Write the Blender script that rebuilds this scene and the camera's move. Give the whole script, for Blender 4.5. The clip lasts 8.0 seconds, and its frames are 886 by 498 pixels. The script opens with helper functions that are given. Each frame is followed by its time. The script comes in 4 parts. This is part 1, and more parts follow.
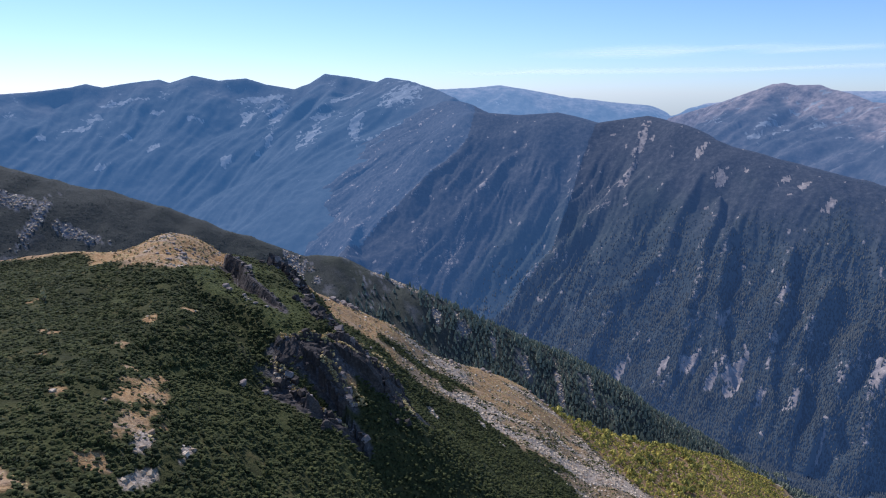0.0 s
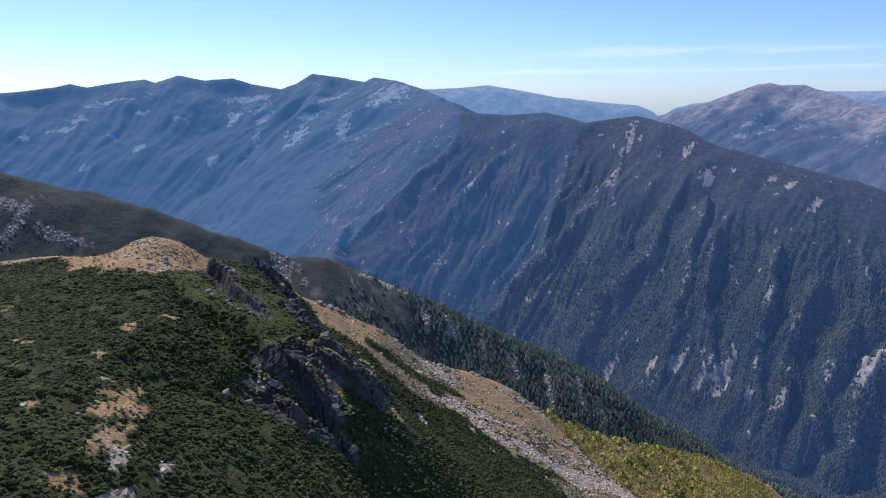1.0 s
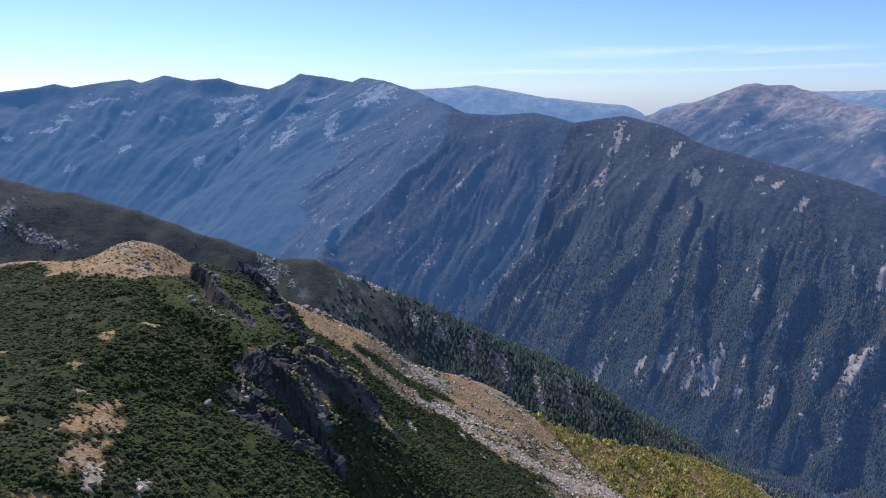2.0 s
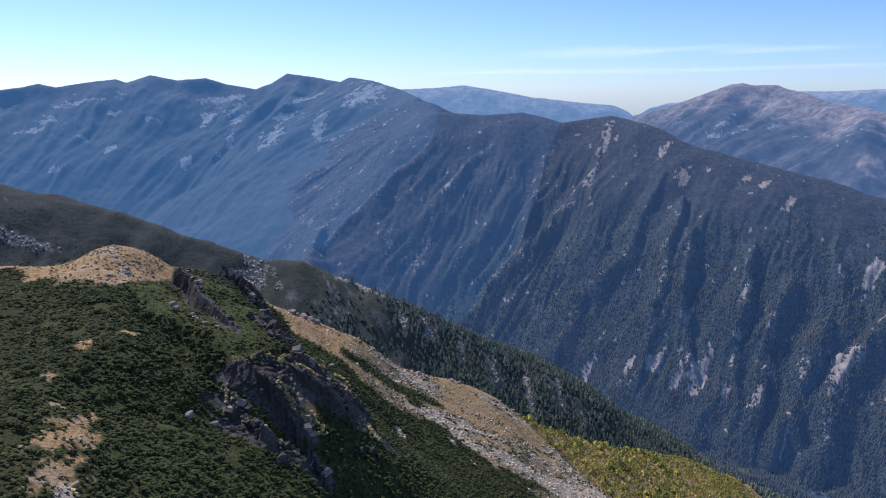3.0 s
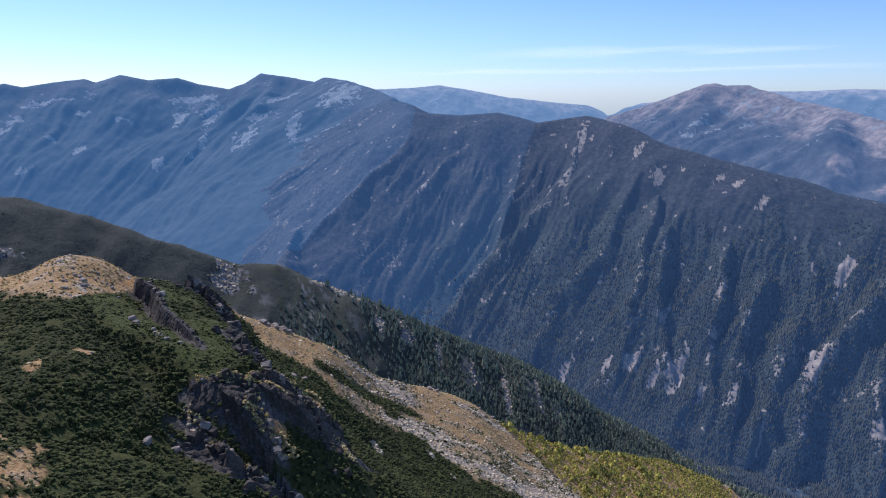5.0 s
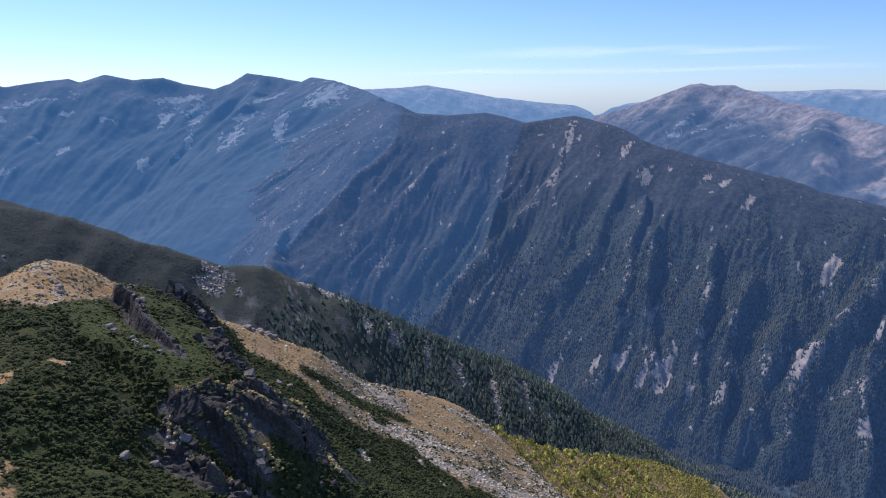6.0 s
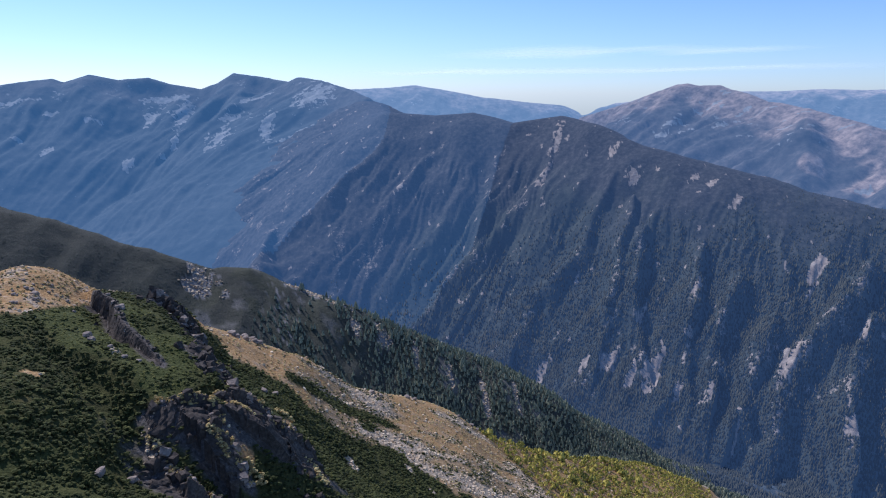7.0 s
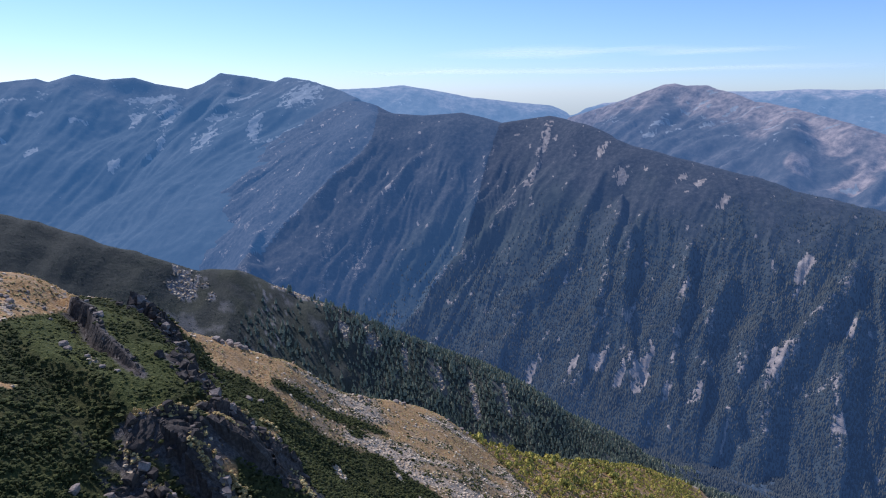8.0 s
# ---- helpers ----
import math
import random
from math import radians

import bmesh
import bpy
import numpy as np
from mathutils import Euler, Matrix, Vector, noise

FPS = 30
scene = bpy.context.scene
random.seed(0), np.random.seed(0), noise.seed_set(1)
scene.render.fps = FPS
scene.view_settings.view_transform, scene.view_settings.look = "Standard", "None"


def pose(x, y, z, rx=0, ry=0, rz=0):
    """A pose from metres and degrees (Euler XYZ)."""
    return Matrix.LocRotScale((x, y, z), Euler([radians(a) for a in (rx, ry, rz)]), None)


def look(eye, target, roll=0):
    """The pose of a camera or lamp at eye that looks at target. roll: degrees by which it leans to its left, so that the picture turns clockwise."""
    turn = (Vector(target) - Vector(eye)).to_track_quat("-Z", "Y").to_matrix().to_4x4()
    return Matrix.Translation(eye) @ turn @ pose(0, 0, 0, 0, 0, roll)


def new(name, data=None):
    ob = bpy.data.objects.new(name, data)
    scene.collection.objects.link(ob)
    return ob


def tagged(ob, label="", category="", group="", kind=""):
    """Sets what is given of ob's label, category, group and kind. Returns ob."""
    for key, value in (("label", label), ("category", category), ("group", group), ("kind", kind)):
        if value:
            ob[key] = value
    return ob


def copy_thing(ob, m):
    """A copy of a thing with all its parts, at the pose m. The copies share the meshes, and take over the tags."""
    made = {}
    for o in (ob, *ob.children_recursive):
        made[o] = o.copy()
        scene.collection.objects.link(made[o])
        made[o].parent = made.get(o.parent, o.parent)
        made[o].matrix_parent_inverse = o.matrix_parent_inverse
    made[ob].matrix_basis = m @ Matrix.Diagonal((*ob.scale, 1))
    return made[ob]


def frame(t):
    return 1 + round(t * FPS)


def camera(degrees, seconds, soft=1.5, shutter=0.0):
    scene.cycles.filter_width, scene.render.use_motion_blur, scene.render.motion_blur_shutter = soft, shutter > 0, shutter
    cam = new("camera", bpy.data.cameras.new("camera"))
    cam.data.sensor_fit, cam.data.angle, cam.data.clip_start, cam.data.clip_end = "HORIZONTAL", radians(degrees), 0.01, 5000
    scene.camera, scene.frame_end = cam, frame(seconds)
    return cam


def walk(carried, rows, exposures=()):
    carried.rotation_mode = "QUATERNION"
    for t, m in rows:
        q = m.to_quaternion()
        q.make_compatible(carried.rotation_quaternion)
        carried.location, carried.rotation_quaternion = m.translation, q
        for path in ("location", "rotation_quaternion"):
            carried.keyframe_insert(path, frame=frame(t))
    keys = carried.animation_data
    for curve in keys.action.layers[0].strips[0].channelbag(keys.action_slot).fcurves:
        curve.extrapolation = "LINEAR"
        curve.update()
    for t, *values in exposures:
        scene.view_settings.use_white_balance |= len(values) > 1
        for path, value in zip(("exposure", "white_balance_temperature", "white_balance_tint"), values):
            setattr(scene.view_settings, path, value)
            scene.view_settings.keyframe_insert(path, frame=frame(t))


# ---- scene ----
# ---------------------------------------------------------------- camera
# The drone flies level and straight ahead along +y at 5 m/s and turns slowly to the right.
cam = camera(64.3, 8.0, soft=1.1)
PATH = [
    (0.0, 0.00, 0.00, 700.00, 77.59, 0, 0.00),
    (1.0, -0.08, 5.01, 700.10, 77.59, 0, -0.97),
    (2.0, -0.09, 10.03, 700.19, 77.59, 0, -1.91),
    (3.0, -0.03, 15.07, 700.26, 77.59, 0, -2.85),
    (4.0, 0.11, 20.13, 700.32, 77.59, 0, -3.80),
    (5.0, 0.32, 25.21, 700.37, 77.59, 0, -4.80),
    (6.0, 0.60, 30.30, 700.39, 77.59, 0, -5.80),
    (7.0, 0.96, 35.41, 700.41, 77.59, 0, -6.77),
    (8.0, 1.38, 40.54, 700.41, 77.59, 0, -7.71),
]
walk(cam, [(r[0], pose(*r[1:])) for r in PATH], exposures=[(0.0, 0.1, 4850, 18)])

# ---------------------------------------------------------------- sky and sun
SUN_AZ, SUN_EL = radians(-37), radians(47)  # clockwise from +y, and above the horizon
world = bpy.data.worlds.new("sky")
scene.world = world
world.use_nodes = True
wn, wl = world.node_tree.nodes, world.node_tree.links
sky = wn.new("ShaderNodeTexSky")
sky.sky_type, sky.sun_disc = "NISHITA", False
sky.sun_elevation, sky.sun_rotation = SUN_EL, SUN_AZ
sky.altitude, sky.air_density, sky.dust_density, sky.ozone_density = 2000, 1.0, 1.5, 1.4
wn["Background"].inputs["Strength"].default_value = 0.102
wl.new(sky.outputs["Color"], wn["Background"].inputs["Color"])

sun = new("sun", bpy.data.lights.new("sun", "SUN"))
sun.data.energy, sun.data.angle, sun.data.color = 3.9, radians(0.5), (1.0, 0.87, 0.70)
sun_dir = Vector((math.sin(SUN_AZ) * math.cos(SUN_EL), math.cos(SUN_AZ) * math.cos(SUN_EL), math.sin(SUN_EL)))
sun.matrix_world = look(sun_dir * 1000, (0, 0, 0))
# ---------------------------------------------------------------- land forms (pure arithmetic)
def perlin(x, y, seed=0):
    """Gradient noise in about -1..1 for arrays."""
    xi, yi = np.floor(x).astype(np.int64), np.floor(y).astype(np.int64)
    fx, fy = x - xi, y - yi

    def corner(dx, dy):
        n = (xi + dx) * 374761393 + (yi + dy) * 668265263 + seed * 974634777
        n = (n ^ (n >> 13)) * 1274126177
        a = ((n ^ (n >> 16)) & 0xFFFF) * (2 * np.pi / 65536)
        return np.cos(a) * (fx - dx) + np.sin(a) * (fy - dy)

    u, v = fx**3 * (fx * (fx * 6 - 15) + 10), fy**3 * (fy * (fy * 6 - 15) + 10)
    low = corner(0, 0) * (1 - u) + corner(1, 0) * u
    return 1.5 * (low * (1 - v) + (corner(0, 1) * (1 - u) + corner(1, 1) * u) * v)


def fbm(x, y, size, octaves=4, seed=0, gain=0.5):
    out, amp = 0.0, 1.0
    for k in range(octaves):
        out = out + amp * perlin(x / size, y / size, seed + k)
        size, amp = size / 2.03, amp * gain
    return out


def ridged(x, y, size, octaves=3, seed=0, gain=0.5):
    """Sharp crests and rounded troughs, about 0..1."""
    out, amp, total = 0.0, 1.0, 0.0
    for k in range(octaves):
        out = out + amp * (1 - np.abs(perlin(x / size, y / size, seed + k)))
        total, size, amp = total + amp, size / 2.1, amp * gain
    return out / total


def step(a, b, x):
    t = np.clip((x - a) / (b - a), 0, 1)
    return t * t * (3 - 2 * t)


def smax(a, b, k):
    h = np.clip(0.5 + 0.5 * (a - b) / k, 0, 1)
    return b + (a - b) * h + k * h * (1 - h)


def crest(x, y, line):
    """Distance from a crest line, the line's height there, the run along it, and the side (positive: left of its direction)."""
    best, side = np.full(x.shape, 1e18), np.ones(x.shape)
    legs, gone = [], 0.0
    for (ax, ay, az), (bx, by, bz) in zip(line, line[1:]):
        ux, uy = bx - ax, by - ay
        length = math.hypot(ux, uy)
        t = np.clip(((x - ax) * ux + (y - ay) * uy) / length**2, 0, 1)
        d = (x - ax - t * ux) ** 2 + (y - ay - t * uy) ** 2
        m = d < best
        best = np.where(m, d, best)
        side = np.where(m, np.sign(ux * (y - ay) - uy * (x - ax)), side)
        legs.append((np.sqrt(d), az + t * (bz - az), gone + t * length))
        gone += length
    # height and run pass smoothly from leg to leg on the inner side of a bend
    best = np.sqrt(best)
    z = run = total = 0.0
    for d, lz, lr in legs:
        w = np.exp((best - d) / (0.16 * best + 1.0))
        z, run, total = z + w * lz, run + w * lr, total + w
    return best, z / total, run / total, side


def along_line(line, s):
    """Places on a plan line at the runs s, and the direction across it to its right."""
    pts = np.array([p[:2] for p in line], float)
    leg = np.diff(pts, axis=0)
    seg = np.hypot(*leg.T)
    runs = np.r_[0, np.cumsum(seg)]
    middle = (runs[1:] + runs[:-1]) / 2
    nx, ny = np.interp(s, middle, leg[:, 1] / seg), np.interp(s, middle, -leg[:, 0] / seg)
    k = np.hypot(nx, ny)
    return np.interp(s, runs, pts[:, 0]), np.interp(s, runs, pts[:, 1]), nx / k, ny / k, runs[-1]


# crest lines: x, y, height
MAIN = [(41, 3100, 676), (92, 2800, 630), (107, 2400, 641), (250, 2330, 633), (359, 2260, 643), (477, 2178, 615), (606, 2123, 636), (665, 1990, 619), (742, 1830, 566),
        (895, 1690, 527), (1040, 1540, 478), (1250, 1330, 425), (1600, 1000, 380)]
# spurs of its long wooded face, and the steep rocky ones of its lower eastern part
SPURS = [
    [(107, 2398, 638), (77, 2249, 560), (-3, 2179, 494), (-96, 2122, 417), (-194, 2073, 326), (-256, 2017, 240), (-315, 1930, 140)],
    [(359, 2260, 638), (244, 2155, 545), (198, 2138, 516), (123, 2085, 444), (50, 2020, 364), (-31, 1946, 267), (-78, 1876, 175)],
    [(477, 2178, 606), (402, 2052, 522), (335, 1906, 383), (295, 1841, 308), (202, 1782, 209), (132, 1742, 132)],
    [(606, 2123, 632), (576, 2046, 600), (510, 1928, 506), (416, 1874, 404), (345, 1843, 328), (264, 1803, 247), (190, 1760, 150)],
    [(652, 1778, 512), (572, 1708, 421), (541, 1654, 369), (470, 1630, 300), (415, 1622, 247), (368, 1557, 165)],
    [(92, 2800, 628), (-15, 2520, 490), (-217, 2250, 364), (-250, 2120, 314), (-282, 1900, 240), (-310, 1720, 150)],
    [(41, 3100, 674), (-35, 2950, 575), (-150, 2800, 495), (-341, 2500, 300), (-433, 2200, 175)],
]
STEEP_SPURS = [
    [(664, 1676, 454), (610, 1565, 352), (546, 1485, 256), (512, 1429, 184)],
    [(667, 1597, 398), (633, 1530, 342), (597, 1458, 275), (580, 1394, 219), (573, 1346, 175)],
    [(746, 1488, 379), (700, 1407, 311), (662, 1355, 254), (638, 1286, 184)],
    [(788, 1389, 338), (722, 1315, 265), (686, 1253, 194)],
    [(1013, 1294, 372), (898, 1231, 292), (817, 1202, 240), (770, 1168, 190), (728, 1105, 112)],
    [(961, 1212, 290), (905, 1163, 243), (869, 1109, 180)],
    [(806, 1284, 272), (745, 1217, 206), (689, 1163, 131)],
]
SHOULDER = [(-1300, 640, 790), (-900, 690, 720), (-547, 777, 639), (-438, 786, 607), (-334, 803, 574), (-236, 817, 536), (-165, 824, 508),
            (-125, 831, 508), (-57, 828, 474), (48, 849, 421), (156, 846, 373), (217, 853, 337), (275, 868, 297), (399, 917, 203), (520, 970, 130)]
EDGE_X = [-900, -400, -163, -110, -84, -72, -50, -20, 0, 34, 96, 226, 420, 700]
EDGE_Y = [240, 250, 262, 262, 260, 272, 290, 320, 342, 388, 424, 540, 700, 900]


def main_ridge(x, y):
    wx = x + 16 * perlin(x / 110, y / 110, 31)
    wy = y + 16 * perlin(x / 110, y / 110, 32)
    d, z, run, side = crest(wx, wy, MAIN)
    r = 50 + 90 * step(1560, 1960, run)
    slope = np.interp(run, [0, 500, 700, 980, 1570, 2020], [0.50, 0.56, 0.80, 0.96, 1.03, 0.95])
    h = z - slope * (np.sqrt(d * d + r * r) - r)
    for line in SPURS:
        ds, zs, _, sd = crest(wx, wy, line)
        h = smax(h, zs - np.where(sd > 0, 1.15, 0.78) * (np.sqrt(ds * ds + 36) - 6), 8)
    for line in STEEP_SPURS:
        ds, zs, _, sd = crest(wx, wy, line)
        h = smax(h, zs + 8 - np.where(sd > 0, 1.7, 0.95) * (np.sqrt(ds * ds + 25) - 5), 6)
    return h + 46 * ribs(x, y, d, run) + 5 * fbm(x, y, 80, 4, 44) * step(0, 60, d) + 2.2 * fbm(x, y, 24, 3, 49) * step(20, 120, d)


def ribs(x, y, d, run):
    """Gullies and ribs that run down the face from the crest."""
    q = run + 14 * perlin(x / 90, y / 90, 35)
    large = (ridged(q, d * 0.12, 110, 2, 41, 0.6) - 0.74) * step(40, 300, d)
    small = (ridged(q + 5 * perlin(x / 30, y / 30, 37), d * 0.16, 38, 3, 47, 0.6) - 0.70) * step(60, 260, d)
    return 0.6 * large + 0.55 * small


def shoulder(x, y):
    d, z, run, side = crest(x + 14 * perlin(x / 110, y / 110, 51), y + 14 * perlin(x / 110, y / 110, 52), SHOULDER)
    h = z - np.where(side > 0, 0.75, 0.52) * (np.sqrt(d * d + 400) - 20)
    rib = ridged(run + 0.2 * d, d * 0.2, 95, 3, 55) - 0.7
    return h + rib * np.minimum(d * 0.22, 26) + 2.5 * fbm(x, y, 45, 4, 57)


# the spur of the near hill: the shelf of turf on its upper side, and the crests of its crags with the steepness
# of the side that faces south-west and of the side behind
SHELF = [(-104, 238, 646), (-86, 224, 644), (-68, 206, 641), (-55, 201, 637.5), (-43, 190, 632.5)]
CRAGS = [
    ([(-48, 187, 629.5), (-43, 188.5, 632.5), (-39, 191, 633.8), (-34, 191, 632.7)], 2.8, 0.7),
    ([(-34.5, 191, 632.7), (-32, 184, 624.5), (-28.5, 181, 620.5), (-24.5, 177, 614)], 2.8, 1.05),
    ([(-34, 196, 631), (-30.3, 202, 629.6), (-27, 203, 627.8), (-22.5, 200, 622.6), (-19, 201, 617), (-15, 202, 608), (-10, 203, 593)], 2.6, 0.62),
    ([(-44, 179, 621.5), (-40, 176, 622.3), (-34.5, 172, 623.5), (-31, 173, 618.5), (-27, 172, 613.5), (-20, 170, 604)], 2.0, 0.8),
    ([(-78, 247, 644), (-71, 241, 642.8), (-67.5, 233, 642.8), (-64.5, 226, 641.8), (-55, 214, 639), (-48, 205, 636.2)], 2.8, 0.30),
    ([(-65, 259, 638.3), (-62, 258, 639), (-58, 255, 637.2), (-53, 250, 631.8), (-46, 243, 623.5), (-40, 238, 620.0), (-34, 232, 614)], 1.6, 0.9),
    ([(-45, 219, 635.2), (-40.3, 214, 634.3), (-34.6, 208.6, 631.2), (-29.5, 202.5, 628.4)], 2.6, 0.9),
]

REACH = [9.0, 8.5, 17.0, 7.0, 4.6, 7.0, 3.5]  # how far down the bare rock of each crag goes
BEHIND = [1.6, 2.0, 1.6, 2.0, 1.3, 2.2, 1.4]  # and how far behind its crest


def crag_face(x, y, crag):
    """A crest that breaks off steeply on one side."""
    line, steep, back = crag
    bend = 1.1 if steep < 2.7 else 0.45
    wx, wy = x + bend * perlin(x / 6, y / 6, 91), y + bend * perlin(x / 6, y / 6, 92)
    d, z, run, side = crest(wx, wy, line)
    z = z + (0.9 if steep < 2.7 else 0.5) * perlin(run / 4.5, 0 * run, 93) - 0.3
    # ledges interrupt the fall of the face
    fall = steep * d * (1 + 0.25 * perlin(run / 9, d / 5, 95)) + 0.8 * np.sin(d * 1.3 + 2.2 * perlin(run / 7, 0 * run, 94)) * step(0, 2, d)
    return z - np.where(side < 0, fall, back * d + 0.9 * np.maximum(d - 12, 0))


def near_hill(x, y):
    top = 642.5 + 3.0 * fbm(x, y, 120, 2, 3) - 0.03 * np.maximum(-150 - x, 0)
    hump = np.interp(x, [-170, -124, -114, -104, -97, -92, -86, -80, -74, -66, -58], [-5.6, -1.4, 1.6, 3.9, 5.2, 5.8, 4.6, 3.4, 2.6, -0.5, -3.4])
    top = top + hump * np.exp(-(((y - 245) / 20) ** 2))
    top = top + 3.0 * step(150, 215, y) * step(-150, -95, x) * (1 - step(215, 245, y) * step(-100, -120, x))
    east = 600.5 - 0.66 * (x + 20) - 0.11 * (y - 250) - 8.5 * step(-28, -3, x) - 7 * step(40, 75, x) + 13 * step(110, 240, x) - 1.6 * step(-12, 15, x) * step(190, 140, x)
    east = east - 4 * np.exp(-((x + 67) ** 2 + (y - 155) ** 2) / 260) - 3.5 * np.exp(-((x + 46) ** 2 + (y - 171) ** 2) / 60)
    h = -smax(-top, -east, 6)
    d, z, _, side = crest(x, y, SHELF)
    h = smax(h, z - np.where(side < 0, 1.0 * (np.sqrt(d * d + 9) - 3), 0.25 * d + 0.8 * np.maximum(d - 11, 0)), 3)
    over = (y - np.interp(x, EDGE_X, EDGE_Y)) * 0.8
    h = h - 0.62 * (np.sqrt(np.maximum(over + 6, 0) ** 2 + 64) - 8)
    h = h + 1.4 * fbm(x, y, 38, 3, 7) + 0.35 * fbm(x, y, 7, 3, 9)
    near = (x > -100) & (x < 30) & (y > 140) & (y < 285)
    faces = np.full(x.shape, -1e4)
    for crag in CRAGS:
        faces[near] = np.maximum(faces[near], crag_face(x[near], y[near], crag))
    return smax(h, faces, 0.8)


def valley_floor(x, y):
    up = np.maximum(-0.45 * (x - 500) + 0.85 * (y - 1000), -300)
    return np.minimum(48 + 0.04 * up + 0.1 * np.maximum(up - 560, 0), 105) + 6 * fbm(x, y, 140, 3, 61)


def terrain(x, y):
    return np.maximum(lowland(x, y), main_ridge(x, y))


def lowland(x, y):
    """The near hill, the shoulder behind it and the floor of the valley."""
    return smax(smax(near_hill(x, y), shoulder(x, y), 14), valley_floor(x, y), 40)


# the far ranges' crest lines
WEST = [(-2659, 3251, 672), (-2247, 3666, 699), (-2117, 3743, 710), (-1966, 3824, 734), (-1905, 3855, 752), (-1833, 3890, 734), (-1709, 3924, 756),
        (-1552, 3957, 777), (-1492, 3958, 759), (-1370, 3970, 798), (-1239, 3992, 772), (-1087, 4005, 784), (-978, 4002, 751), (-822, 3996, 726),
        (-731, 3983, 756), (-640, 3949, 807), (-498, 3918, 788), (-340, 3785, 759), (-278, 3639, 779), (-172, 3496, 763), (-47, 3300, 724), (41, 3100, 687)]
NORTH = [(-501, 4472, 705), (-11, 4500, 729), (165, 4497, 736), (357, 4486, 753), (513, 4471, 729), (751, 4417, 682), (1075, 4318, 646),
         (1219, 4228, 634), (1345, 4137, 555), (1436, 4053, 469)]
EAST = [(1201, 4129, 465), (1289, 4080, 568), (1362, 4003, 598), (1439, 3944, 628), (1532, 3855, 672), (1622, 3774, 717), (1692, 3710, 749), (1724, 3662, 754), (1767, 3608, 742),
        (1840, 3537, 744), (1864, 3479, 724), (1903, 3366, 702), (1930, 3234, 663), (1939, 3158, 661), (1965, 3047, 643), (1991, 2848, 614), (2013, 2645, 580), (2212, 2214, 444)]
PLATEAU = [(1793, 4547, 652), (2321, 4300, 716), (2546, 4170, 716), (2752, 4035, 729), (2921, 3914, 722), (3071, 3796, 727), (3422, 3479, 705)]
CIRQUE = [(-560, 3880, 760), (-600, 3560, 640), (-690, 3250, 480)]
FLANK = [(-120, 3420, 700), (-234, 3200, 583), (-361, 3000, 465), (-533, 2650, 268), (-626, 2350, 160)]
EAST_SPUR = [(1965, 2990, 632), (1788, 2696, 560), (1642, 2492, 445), (1503, 2345, 341)]


def far_height(x, y, line, slope, ribs, size, seed, rough, spurs=(), headwall=0.0):
    d, z, run, side = crest(x + 60 * perlin(x / 400, y / 400, seed), y + 60 * perlin(x / 400, y / 400, seed + 1), line)
    d0, z0, _, _ = crest(x, y, line)
    k = step(0, 120, d0)
    d, z = d0 + (d - d0) * k, z0 + (z - z0) * k
    h = z - slope * (np.sqrt(d * d + 150) - 12)
    # cirques: rock walls under the crest with flatter floors below, parted by ribs
    bowl = step(0.45, 0.95, ridged(run, d * 0.2, 330, 2, seed + 4))
    h = h - headwall * (1 - 0.75 * bowl) * (step(5, 110, d) - 0.8 * step(160, 520, d))
    for spur in spurs:
        ds, zs, _, _ = crest(x, y, spur)
        h = smax(h, zs - 0.7 * (np.sqrt(ds * ds + 400) - 20), 25)
    h = h + (ridged(run + 0.35 * d, d * 0.3, size, 4, seed + 2, 0.55) - 0.7) * np.minimum(d * 0.5, ribs) * (1 - 0.65 * step(450, 1000, d))
    h = h + 24 * (ridged(run + 0.35 * d, d * 0.14, size / 5, 3, seed + 3, 0.6) - 0.7) * step(60, 320, d)
    h = h + 1.6 * fbm(x, y, 45, 3, seed + 9)
    return np.maximum(h + rough * fbm(x, y, 160, 4, seed + 7) * step(0, 200, d), 60)


FAR = {
    "west": (WEST, 0.52, 130, 520, 110, 8, (CIRQUE, FLANK), 42),
    "north": (NORTH, 0.35, 90, 420, 130, 8),
    "east": (EAST, 0.5, 150, 380, 150, 14, (EAST_SPUR,), 35),
    "plateau": (PLATEAU, 0.3, 90, 500, 170, 8),
}
# bare patches on the near slopes: x, y, half length, half width
PATCHES = [(-63, 137, 4.5, 7), (-58, 124, 4, 7), (-58.5, 108, 3, 2.2), (-64, 147, 1.5, 5), (-69, 96, 4, 4), (-118, 194, 1.0, 2.5), (-98, 166, 2.5, 1.2),
           (-76, 159, 2, 2), (-77, 178, 1.8, 4), (-70, 148, 1.6, 1.0), (-90, 150, 1.2, 1.0), (-72, 190, 2, 2), (-75, 128, 1.4, 1.4), (-30.5, 188, 1.6, 5), (-26.5, 183.5, 1.6, 5), (-31, 195, 1.8, 3), (-37.5, 193, 3, 1.4), (-18, 206, 1.4, 4)]
BOULDERY = [(-55.5, 118, 1.6, 4.8), (-48.5, 121, 0.8, 2.8), (-53, 108, 1.2, 2), (-51, 112, 1, 3), (-43, 179, 1.5, 3), (-41, 176, 1.2, 3), (-4, 250, 1.8, 2.6), (17, 273, 1.6, 3), (24, 264, 1.6, 2.2), (-16, 236, 1.2, 2), (-45.5, 182, 1.4, 4), (-60, 207, 1.2, 2)]
